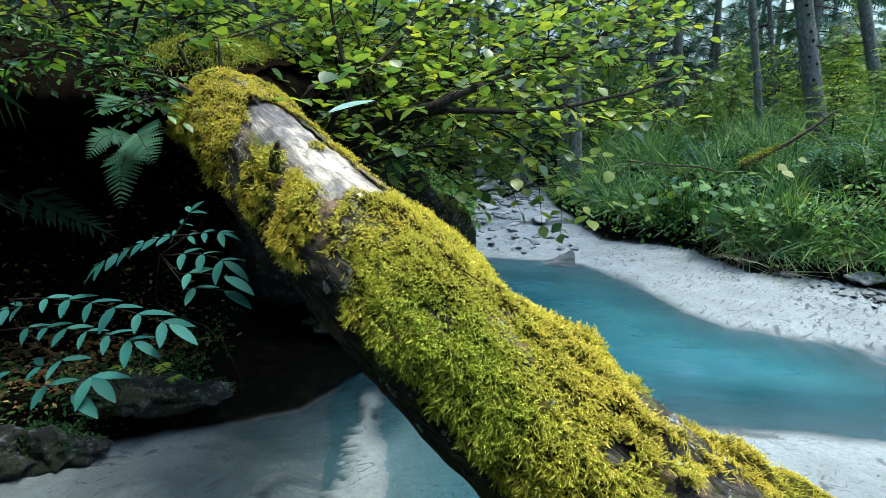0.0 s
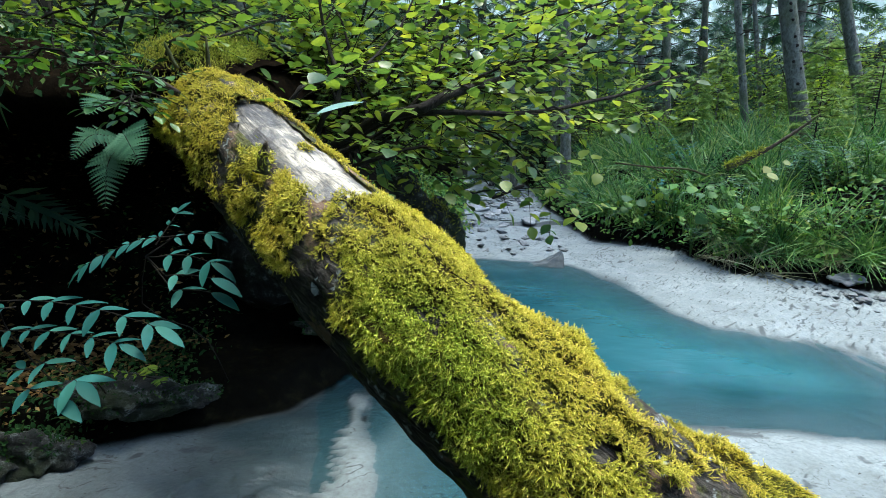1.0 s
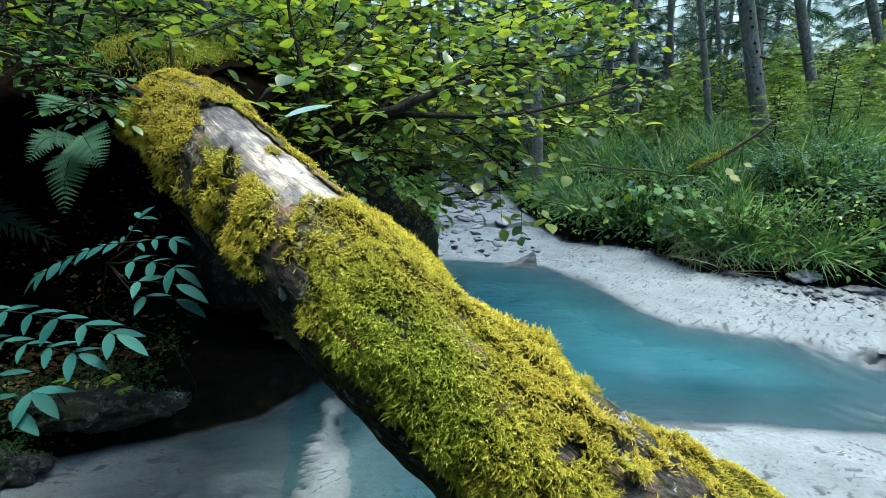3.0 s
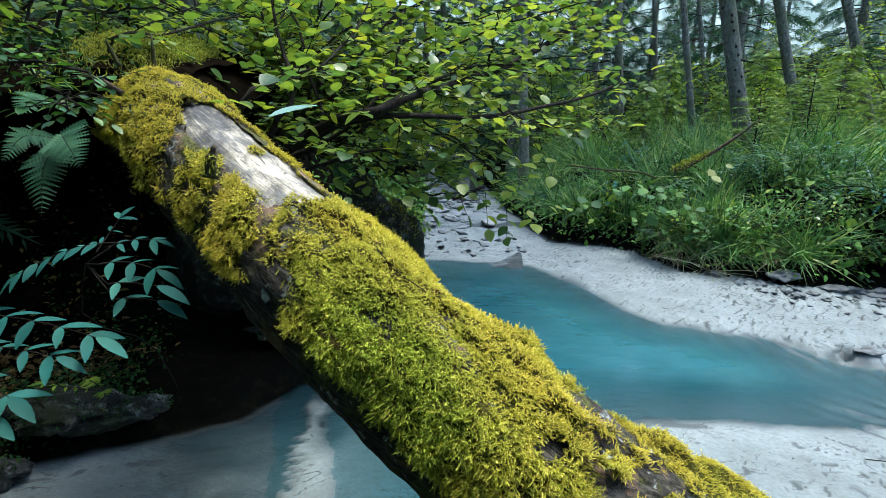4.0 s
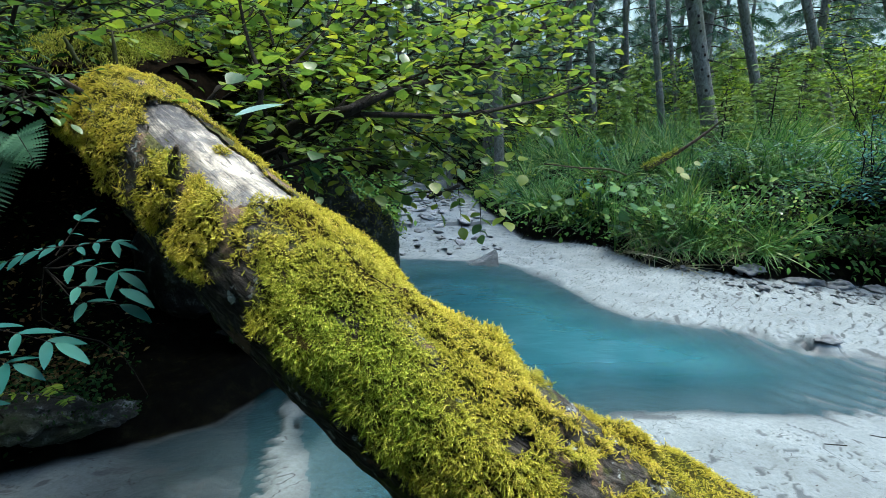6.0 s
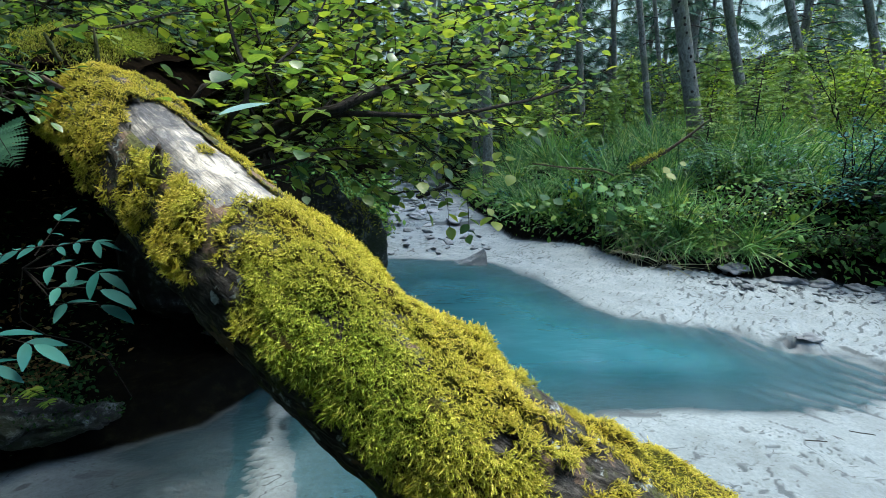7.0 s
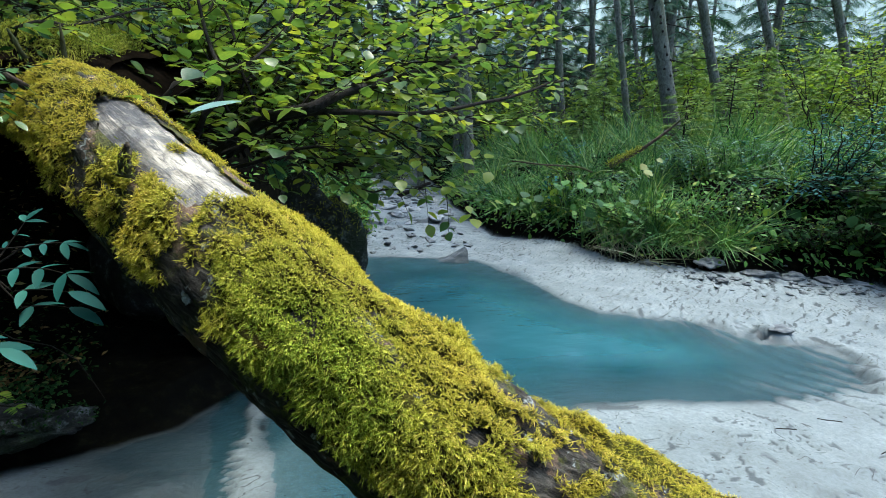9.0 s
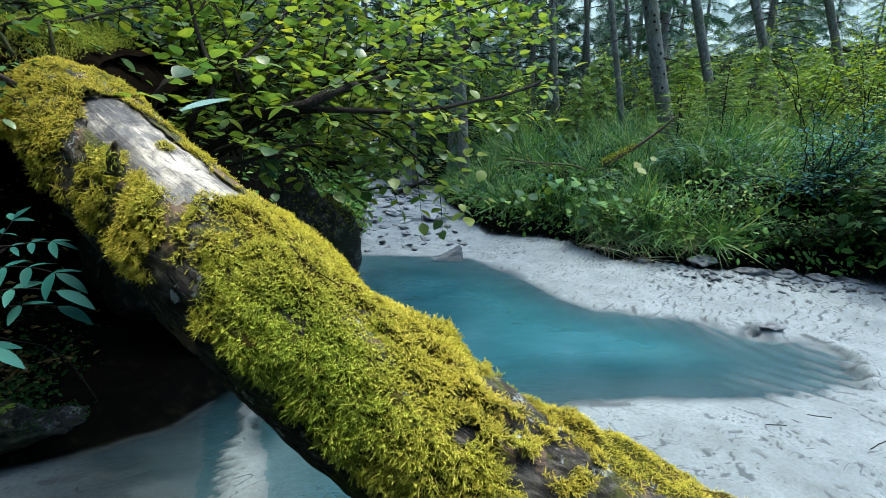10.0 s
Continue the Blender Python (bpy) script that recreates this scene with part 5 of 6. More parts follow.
thing("bank_herbs", "shaded leafy herbs on the upstream bank", "herbs", *scatter(OVAL, lp, rng.normal(size=lp.shape) + np.array([0.5, -0.6, -0.1]), np.array([0.2, -0.4, 1.0]) + rng.normal(size=lp.shape) * 0.3, rng.uniform(0.04, 0.10, len(lp))), m_herb, kind="stuff")
yl = [compound_leaf((-1.02, 1.62, 0.40), (-0.95, 1.47, 0.50), 0.0, 5, 0.035, rng), compound_leaf((-1.02, 1.62, 0.38), (-1.1, 1.48, 0.48), 0.0, 5, 0.035, rng), compound_leaf((-1.0, 1.62, 0.36), (-0.93, 1.5, 0.44), 0.0, 4, 0.03, rng)]
leafy_herb("small_herb", "small yellow-green feathered herb on the ledge", "plant", (-1.0, 1.65, 0.2), [[(-1.2, 2.0, 0.12), (-1.1, 1.8, 0.3), (-1.01, 1.62, 0.4)]], yl, m_under)

m_litter = leaf_material("leaf_litter", [(0.0, (0.10, 0.05, 0.02)), (0.7, (0.24, 0.13, 0.05)), (1.0, (0.36, 0.24, 0.10))], 0.8, 0.1, 0.1)
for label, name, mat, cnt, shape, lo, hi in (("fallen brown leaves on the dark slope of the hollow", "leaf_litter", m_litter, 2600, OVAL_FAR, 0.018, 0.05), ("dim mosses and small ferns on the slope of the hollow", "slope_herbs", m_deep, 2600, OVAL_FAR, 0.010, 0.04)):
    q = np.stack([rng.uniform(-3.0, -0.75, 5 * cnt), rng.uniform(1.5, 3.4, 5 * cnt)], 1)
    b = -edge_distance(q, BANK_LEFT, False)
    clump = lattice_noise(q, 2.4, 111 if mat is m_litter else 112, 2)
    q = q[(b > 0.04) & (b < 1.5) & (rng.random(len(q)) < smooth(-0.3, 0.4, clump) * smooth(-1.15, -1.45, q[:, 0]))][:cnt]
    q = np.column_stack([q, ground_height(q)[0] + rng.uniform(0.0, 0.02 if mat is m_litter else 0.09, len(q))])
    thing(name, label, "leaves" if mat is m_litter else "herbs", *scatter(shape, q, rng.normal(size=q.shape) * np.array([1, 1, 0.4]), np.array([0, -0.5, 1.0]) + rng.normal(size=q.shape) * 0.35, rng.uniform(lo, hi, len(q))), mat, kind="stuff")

# ledge rocks and the boulder behind the log
LEDGE = [((-1.12, 1.90, 0.14), (0.21, 0.11, 0.13), 0.5), ((-1.34, 1.86, 0.17), (0.22, 0.13, 0.13), 0.5), ((-1.50, 1.64, 0.05), (0.13, 0.10, 0.13), 0.6), ((-1.66, 1.58, 0.05), (0.12, 0.10, 0.12), 0.6),
         ((-1.85, 1.50, 0.10), (0.22, 0.16, 0.18), 0.6), ((-0.60, 2.62, 0.20), (0.20, 0.10, 0.08), 0.4)]
for k, (p, size, fl) in enumerate(LEDGE):
    lab = "wet dark rock ledge with moss"
    v, f = stone_mesh(200 + k, size, fl, 5, 0.9)
    v = v * (1 + 0.16 * np.abs(lattice_noise(v, 26, 205 + k, 3)))[:, None]
    rock = thing("rock", lab, "rock", v, f, m_rock, group="ledge rocks", at=p)
    hp = v[rng.choice(np.flatnonzero(v[:, 2] > 0.1 * v[:, 2].max()), 420)] + np.array(p) + rng.normal(size=(420, 3)) * 0.012 + np.array([0, 0, 0.008])
    part("moss", *scatter(leaf(0.5, 0.95, 0.2, 0.2, 2), hp, rng.normal(size=hp.shape) + np.array([0, -0.5, 0.2]), rng.normal(size=hp.shape) * 0.4 + np.array([0, -0.3, 1.0]), rng.uniform(0.006, 0.020, 420)), m_deep, rock, kind="stuff")
v, f = stone_mesh(211, (0.30, 0.26, 0.50), 1.0, 5, 0.5)
boulder = thing("boulder", "dark mossy boulder standing behind the log", "rock", v, f, m_rock, at=(-0.17, 3.2, 0.52))
top_v = (v + np.array([-0.11, 3.2, 0.50]))[(v[:, 2] > 0.18)]
bp = top_v[rng.integers(0, len(top_v), 1500)] + rng.normal(size=(1500, 3)) * 0.008
tipped(part("moss", *scatter(shoots[1], bp, rng.normal(size=bp.shape) + np.array([0, -0.2, 0.7]), rng.normal(size=bp.shape), rng.uniform(0.015, 0.035, 1500)), m_moss.m, boulder, kind="stuff", smooth=False), [0, 1500])
v, f = stone_mesh(212, (0.5, 0.45, 0.5), 1.0, 4, 0.3)
thing("boulder", "dark mossy boulder under the hazel", "rock", v, f, m_rock, at=(-0.85, 3.0, 0.6))

# ---------------------------------------------------------------- stones on the silt
rng = np.random.default_rng(16)
SHORE = [(3.52, 4.02, 0.16), (3.36, 3.64, 0.06), (3.82, 3.80, 0.13), (3.55, 3.70, 0.06), (3.95, 3.72, 0.10), (4.11, 3.62, 0.13), (4.28, 3.45, 0.10), (4.49, 3.36, 0.11), (4.72, 3.10, 0.15), (3.05, 4.30, 0.10)]
for k, (x, y, r) in enumerate(SHORE):
    v, f = stone_mesh(300 + k, (r, r * 0.75, r * 0.7), 0.5, 4, 0.6)
    ob = thing("stone", "rounded grey stone half sunk in silt", "stone", v, f, m_stone, group="shore stones", at=(x, y, float(ground_at(x, y)[0]) + r * 0.1))
    ob.rotation_euler = (0, 0, rng.uniform(0, 6))
small = [mesh_of("stone", *stone_mesh(340 + k, (1, 0.7, 0.6), 0.5, 3, 0.7), m_stone) for k in range(8)]
for k in range(230):
    if k < 110:
        u = rng.random()
        x, y = np.interp(u, [0, 0.3, 0.6, 1], [3.1, 3.6, 4.2, 4.9]) + rng.normal() * 0.14, np.interp(u, [0, 0.3, 0.6, 1], [4.0, 3.6, 3.3, 2.6]) + rng.normal() * 0.16
        r = rng.uniform(0.012, 0.045)
    elif k < 200:
        y = rng.uniform(5.4, 10)
        x = rng.uniform(0.15, 1.5) + 0.05 * (y - 5)
        r = rng.uniform(0.02, 0.08) * (1 + 0.08 * (y - 5))
    else:
        x, y, r = rng.uniform(1.4, 4.4), rng.uniform(1.2, 3.2), rng.uniform(0.004, 0.014)
    z, _, pd = ground_height(np.array([[x, y]]))
    if pd[0] < 0.05:
        continue
    ob = new("stone", small[k % 8])
    tagged(ob, "small grey stone lying on pale silt", "stone", "small stones")
    ob.location, ob.rotation_euler, ob.scale = (x, y, z[0] + r * 0.12), (rng.normal() * 0.2, rng.normal() * 0.2, rng.uniform(0, 6)), (r, r, r)
bm = bmesh.new()
for x, y, z in ((-0.17, 0.10, 0), (0.13, 0.10, 0), (0.13, -0.09, 0), (-0.20, -0.05, 0), (-0.03, 0.07, 0.05), (0.12, 0.07, 0.16), (0.12, -0.03, 0.14), (-0.02, -0.03, 0.05)):
    bm.verts.new((x, y, z - 0.05))
bm.verts.ensure_lookup_table()
for q in ((0, 1, 2, 3), (4, 7, 6, 5), (0, 4, 5, 1), (1, 5, 6, 2), (2, 6, 7, 3), (3, 7, 4, 0)):
    bm.faces.new([bm.verts[i] for i in q])
bmesh.ops.subdivide_edges(bm, edges=bm.edges[:], cuts=3, use_grid_fill=True)
for v in bm.verts:
    v.co += 0.012 * Vector(noise.noise_vector(v.co * 14))
_st = Mat("pale_slab", 0.7, 0.3)
_n = _st.noise(11, 8, 0.65)
_st.base(_st.ramp(_n, [(0.3, (0.13, 0.145, 0.15)), (0.55, (0.24, 0.255, 0.26)), (0.8, (0.36, 0.375, 0.375))]))
_st.bump(_n, 0.7, 0.02)
slabs = [mesh_of("flat_stone", *stone_mesh(420 + k, (1, 0.75, 0.7), 0.38, 3, 0.65), _st.m) for k in range(6)]
for k in range(64):
    y = 6.95 + 4.6 * (k + rng.random()) / 64
    x = rng.uniform(0.25, 1.7) + 0.03 * (y - 7)
    r = rng.uniform(0.06, 0.20)
    ob = tagged(new("flat_stone", slabs[k % 6]), "pale flat stone lying in the dry stream bed", "stone", "stream bed slabs")
    ob.location, ob.rotation_euler, ob.scale = (x, y, float(ground_at(x, y)[0]) + 0.06 * r), (rng.normal() * 0.15, rng.normal() * 0.15, rng.uniform(0, 6)), (r, r, r)
thing("driftwood", "short weathered dead limb lying in the stream bed", "branch", *tube(resample([(0.95, 9.6, float(ground_at(0.95, 9.6)[0]) + 0.05), (1.25, 9.5, float(ground_at(1.25, 9.5)[0]) + 0.16), (1.55, 9.3, float(ground_at(1.55, 9.3)[0]) + 0.30)], 9), np.linspace(0.05, 0.03, 9), 8, 0.12, rng), m_twig)
wedge = new("wedge_stone", bpy.data.meshes.new("wedge_stone"))
bm.to_mesh(wedge.data)
bm.free()
_st = Mat("wet_slab", 0.45, 0.4)
_n = _st.noise(18, 8, 0.7)
_st.base(_st.ramp(_n, [(0.3, (0.035, 0.042, 0.046)), (0.6, (0.085, 0.098, 0.104)), (0.8, (0.17, 0.19, 0.195))]))
_st.bump(_n, 0.9, 0.02)
wedge.data.materials.append(_st.m)
wedge.scale = (1.15, 1.1, 1.0)
wedge.location = (1.17, 5.05, 0.04)
tagged(wedge, "pointed grey stone slab at the water's edge", "stone")
v, f = stone_mesh(399, (0.10, 0.06, 0.06), 0.5, 4, 0.6)
thing("stone", "silt-covered flat stone with a hollow beside it", "stone", v, f, m_stone, at=(2.96, 2.61, float(ground_at(2.96, 2.61)[0]) - 0.014))
for k in range(12):  # bits of twig and leaf stalk on the silt
    x, y = rng.uniform(0.9, 3.4), rng.uniform(1.1, 1.9)
    a, ln = rng.uniform(-0.6, 0.6), rng.uniform(0.03, 0.16)
    q = np.stack([x + np.cos(a) * ln * np.linspace(-0.5, 0.5, 6), y + np.sin(a) * ln * np.linspace(-0.5, 0.5, 6) + 0.004 * np.cumsum(rng.normal(size=6)) * ln * 5], 1)
    z = ground_height(q)
    if z[2].min() < 0.02:
        continue
    thing("twig", "thin dark twig lying on silt", "twig", *tube(np.column_stack([q, z[0] + 0.002]), 0.0022, 5), m_twig, group="stray twigs")

# ---------------------------------------------------------------- the grassy bank
rng = np.random.default_rng(17)


def bank_points(n, b_lo, b_hi, x_hi=9.0):
    out = []
    while sum(map(len, out)) < n:
        p = np.stack([rng.uniform(1.6, x_hi, 4 * n), rng.uniform(0.8, 11, 4 * n)], 1)
        b = -edge_distance(p, BANK_RIGHT, False)
        p = p[(b > b_lo) & (b < b_hi)]
        out.append(p)
    p = np.concatenate(out)[:n]
    return np.column_stack([p, ground_at(p[:, 0], p[:, 1])])


def tussocks(n, b_lo, b_hi, per, ln, mat, label, name="grass", droop=0.5, out_bias=0.35, where=None, blade=FINE_BLADE):
    c = bank_points(n, b_lo, b_hi)
    keep = np.where((c[:, 0] > 3.9) & (c[:, 1] < 5.0), 0.15, 1.0)  # shrubs crowd the grass out
    if where is not None:
        keep = keep * where(c)
    c = c[rng.random(len(c)) < keep]
    tall = np.repeat(rng.uniform(0.65, 1.25, len(c)), per)
    p = np.repeat(c, per, 0)
    p[:, :2] += rng.normal(size=(len(p), 2)) * 0.030
    d = unit(rng.normal(size=p.shape) * np.array([droop, droop, 0.1]) + np.repeat(rng.normal(size=c.shape) * np.array([0.3, 0.3, 0.1]), per, 0) + np.array([-0.2, -out_bias, 0.9]))
    side = np.cross(d, rng.normal(size=p.shape))
    # blades bow over their own back
    up = np.cross(unit(side), d)
    return thing(name, label, "grass", *scatter(blade, p, d, up, ln * tall * rng.uniform(0.5, 1.2, len(p))), mat, kind="stuff")


off_undercut = lambda c: np.where((c[:, 0] < 3.0) & (-edge_distance(c[:, :2], BANK_RIGHT, False) < 0.30), 0.08, 1.0)  # noqa: E731
mid_bank = lambda c: smooth(2.75, 3.1, c[:, 0]) * smooth(4.3, 3.7, c[:, 0])  # noqa: E731
patchy_ = lambda c: 0.15 + 0.85 * smooth(-0.25, 0.15, lattice_noise(c[:, :2], 2.0, 101, 2))  # noqa: E731
tussocks(620, 0.14, 1.5, 42, 0.36, m_grass, "long fine green grass drooping over the stream bank", where=lambda c: off_undercut(c) * patchy_(c), out_bias=0.45)
tussocks(900, 1.0, 4.5, 26, 0.38, m_grass, "tall green grass under the trees", droop=0.6, where=patchy_, blade=TALL_BLADE)
nb = np.stack([rng.uniform(-2.2, 4.0, 900), rng.uniform(-2.5, 0.55, 900)], 1)
nb = nb[np.hypot(nb[:, 0], nb[:, 1]) > 0.45]
nb = np.repeat(np.column_stack([nb, ground_height(nb)[0]]), 8, 0)
nb[:, :2] += rng.normal(size=(len(nb), 2)) * 0.05
thing("grass", "short grass on the near bank", "grass", *scatter(BLADE, nb, rng.normal(size=nb.shape) * np.array([0.5, 0.5, 0.1]) + np.array([0, 0, 1.0]), rng.normal(size=nb.shape), rng.uniform(0.10, 0.2, len(nb))), m_grass, kind="stuff")
tussocks(420, 0.10, 0.34, 26, 0.20, m_grass, "grass hanging over the undercut edge of the bank", "grass", 0.7, 1.1, where=mid_bank)
tussocks(520, -0.02, 0.14, 26, 0.24, m_straw, "dry straw-coloured grass hanging over the bank edge", "dry_grass", 0.7, 1.5, where=lambda c: mid_bank(c) * smooth(-0.4, 0.1, lattice_noise(c[:, :2], 2.2, 102, 2)))

c = np.concatenate([bank_points(1900, 0.0, 0.8), bank_points(1600, 0.6, 2.6)])
p = np.repeat(c, 6, 0) + rng.normal(size=(21000, 3)) * np.array([0.05, 0.05, 0.05]) + np.array([0, 0, 0.12])
thing("bank_herbs", "mixed small-leaved herbs among the grass", "herbs", *scatter(leaf(0.55, 0.95, 0.2, 0.2, 3), p, rng.normal(size=p.shape) + np.array([-0.2, -0.7, -0.1]), np.array([0, -0.4, 1.0]) + rng.normal(size=p.shape) * 0.3,
      rng.uniform(0.025, 0.075, len(p)) * rng.choice([0.7, 1.0, 1.5], len(p))), m_herb, kind="stuff")


def butterbur(x, y, z, n, s0, mat, label):
    size = s0
    ob = thing("butterbur", label, "plant", group="broad-leaved plants", at=(x, y, float(ground_at(x, y)[0])))
    g0 = float(ground_at(x, y)[0])
    for k in range(n):
        a = rng.uniform(0, 6.28)
        t = np.array([x + np.cos(a) * size * 0.8, y + np.sin(a) * size * 0.6 - 0.05, z + rng.normal() * 0.05])
        part("stalk", *tube(resample([(x, y, g0 - 0.01), ((x + t[0]) / 2, (y + t[1]) / 2, (g0 + z) / 2 + 0.05), t], 6), 0.004, 5), m_grass, ob)
        size = s0 * rng.uniform(0.5, 0.8)
        d = np.array([[np.cos(a), np.sin(a) - 0.8, -0.55]])
        part("leaf", *scatter(ROUND, t[None] - 0.3 * size * unit(d), d, np.array([[0, -0.9, 1.0]]) + rng.normal(size=(1, 3)) * 0.3, np.array([size * rng.uniform(0.8, 1.2)])), mat, ob)


for x, y, z, n, s, mm in [(2.85, 5.0, 0.62, 6, 0.16, m_broad), (2.78, 5.25, 0.75, 4, 0.14, m_broad), (2.95, 4.7, 0.72, 5, 0.13, m_broad), (3.05, 4.75, 1.0, 2, 0.13, m_pale_leaf), (3.3, 4.9, 1.04, 2, 0.12, m_pale_leaf),
                          (2.35, 5.95, 0.62, 5, 0.15, m_broad), (2.12, 6.05, 0.50, 4, 0.14, m_broad), (2.62, 5.72, 0.66, 5, 0.16, m_broad), (2.80, 5.5, 0.50, 4, 0.13, m_broad), (2.88, 5.15, 0.46, 4, 0.12, m_broad), (2.84, 4.9, 0.44, 4, 0.10, m_broad), (2.92, 4.62, 0.52, 4, 0.10, m_broad),
                          (2.72, 5.6, 0.82, 4, 0.15, m_broad), (2.95, 5.2, 0.80, 4, 0.13, m_broad), (2.5, 5.9, 0.38, 3, 0.12, m_deep), (2.86, 4.75, 0.34, 4, 0.09, m_deep), (4.45, 3.75, 0.6, 4, 0.14, m_deep), (4.7, 3.6, 0.7, 5, 0.16, m_deep), (4.3, 4.1, 0.7, 4, 0.14, m_deep),
                          (5.15, 3.9, 0.92, 5, 0.22, m_broad), (4.95, 3.5, 0.6, 5, 0.18, m_deep), (5.3, 3.2, 0.6, 5, 0.2, m_deep), (3.5, 4.3, 0.5, 3, 0.10, m_broad), (4.1, 4.0, 0.55, 4, 0.11, m_broad)]:
    butterbur(x, y, z, n, s, mm, "broad round leaves of a waterside plant" if mm is m_broad else "broad leaves of a waterside plant, yellowing or coloured shade-dark")

for k in range(22):  # leafy weeds crowding the undercut edge
    u = (k + rng.random()) / 22
    x = np.interp(u, [0, 0.2, 0.45, 0.7, 1], [2.85, 2.95, 3.6, 4.3, 5.1]) + 0.08
    y = np.interp(u, [0, 0.2, 0.45, 0.7, 1], [5.2, 4.6, 4.1, 3.75, 2.95]) + 0.12 + abs(rng.normal()) * 0.12
    g0 = float(ground_at(x, y)[0])
    boughs = []
    for j in range(6):
        e = np.array([x + rng.normal() * 0.16 - 0.05, y + rng.normal() * 0.12 - 0.16, g0 + rng.uniform(-0.02, 0.36)])
        boughs.append(([(x, y, g0 - 0.02), ((x + e[0]) / 2, (y + e[1]) / 2, (g0 + e[2]) / 2 + 0.12), e], 0.004, 0.002))
    leafy_shrub("leafy_weed", "leafy green weed hanging over the edge of the bank", "plant", (x, y, g0), boughs, OVAL, m_deep if u > 0.62 else (m_broad, m_herb, m_broad, m_hazel)[k % 4], rng, "bank weeds", every=0.06, length=(0.04, 0.13), leaf_len=(0.055, 0.045, 0.075, 0.05)[k % 4], per=0.035)

for k in range(46):  # leafy weeds and seedlings standing in the grass
    x, y, g0 = (float(v) for v in bank_points(1, 0.25, 2.2, 5.4)[0])
    hgt = rng.uniform(0.18, 0.5)
    boughs = []
    for j in range(4):
        e = np.array([x + rng.normal() * 0.14, y + rng.normal() * 0.12 - 0.06, g0 + hgt * rng.uniform(0.6, 1.1)])
        boughs.append(([(x, y, g0 - 0.02), ((x + e[0]) / 2, (y + e[1]) / 2, (g0 + e[2]) / 2 + 0.06), e], 0.004, 0.0015))
    leafy_shrub("leafy_weed", "leafy green weed standing among the grass", "plant", (x, y, g0), boughs, (OVAL, HAZEL, LANCE)[k % 3], (m_broad, m_herb, m_deep, m_shade, m_under)[k % 5], rng, "meadow weeds", every=0.05, length=(0.05, 0.16), leaf_len=(0.06, 0.05, 0.085)[k % 3], per=0.04)

for k in range(34):  # ferns on the bank
    x, y = ((4.2, 5.2), (4.55, 5.2), (3.95, 5.5), (4.9, 5.0), (3.3, 5.6))[k % 5]
    x, y = x + rng.normal() * 0.25, y + rng.normal() * 0.25
    g0 = float(ground_at(x, y)[0])
    a = rng.uniform(0, 6.28)
    ln = rng.uniform(0.4, 0.7)
    bl, stl = frond([(x, y, g0), (x + 0.3 * ln * np.cos(a), y + 0.3 * ln * np.sin(a), g0 + 0.7 * ln), (x + ln * np.cos(a), y + ln * np.sin(a), g0 + 0.55 * ln)], 0.12, 18, rng)
    fr = thing("fern", "pale green fern frond arching out of the grass", "fern", *stl, m_twig, group="bank ferns")
    for b in bl:
        part("pinna", *b, m_fern, fr)

db = thing("dead_branch", "dead branch, mossy at its thick end, leaning on the bank", "branch", at=(2.707, 4.65, 1.08))
part("limb", *tube(resample([(2.707, 4.65, 1.08), (2.84, 4.62, 1.151), (3.008, 4.58, 1.255), (3.192, 4.5, 1.416), (3.338, 4.42, 1.579)], 16), np.linspace(0.030, 0.008, 16), 8, 0.08, rng), m_dead, db)
part("side_twig", *tube([(3.192, 4.5, 1.416), (3.26, 4.45, 1.40), (3.31, 4.40, 1.33)], [0.006, 0.004, 0.002], 5), m_dead, db)
u = rng.random(700)
ml = resample([(2.707, 4.65, 1.08), (2.84, 4.62, 1.151), (3.008, 4.58, 1.255)], 50)[(u * 49).astype(int)] + rng.normal(size=(700, 3)) * 0.014 + np.array([0, 0, 0.015])
dm_ = part("moss", *scatter(shoots[0], ml, rng.normal(size=ml.shape) + np.array([0, 0, 0.8]), rng.normal(size=ml.shape), np.full(700, 0.035)), m_moss.m, db, kind="stuff", smooth=False)
tipped(dm_, [700])
tw = thing("dead_branch", "thin mossy dead branch lying across the grass", "branch", at=(1.82, 4.9, 1.08))
part("limb", *tube(resample([(1.75, 4.95, 1.1), (2.137, 4.9, 1.065), (2.438, 4.85, 1.055), (2.6, 4.8, 1.0)], 10), np.linspace(0.008, 0.013, 10), 6, 0.1, rng), m_dead, tw)
part("side_twig", *tube(resample([(2.1, 4.88, 1.06), (2.2, 4.8, 1.0), (2.24, 4.75, 0.86)], 8), np.linspace(0.006, 0.003, 8), 5), m_dead, tw)
part("side_twig", *tube(resample([(2.3, 4.86, 1.05), (2.38, 4.8, 0.98), (2.36, 4.76, 0.88)], 8), np.linspace(0.005, 0.002, 8), 5), m_dead, tw)

# shrubs on the bank
rng = np.random.default_rng(18)
boughs = []
for k in range(20):
    b = np.array([4.85 + rng.normal() * 0.12, 4.2 + rng.normal() * 0.1, 0.75])
    e = np.array([4.95 + rng.normal() * 0.45, 4.1 + rng.normal() * 0.3, rng.uniform(0.95, 1.75)])
    boughs.append(([b, (b + e) / 2 + np.array([0, 0, 0.12]), e], 0.008, 0.003))
leafy_shrub("small_shrub", "small-leaved bluish-green shrub on the bank", "shrub", (4.85, 4.2, 0.7), boughs, OVAL, m_shade, rng, every=0.055, length=(0.1, 0.28), leaf_len=0.05, per=0.028)
boughs = []
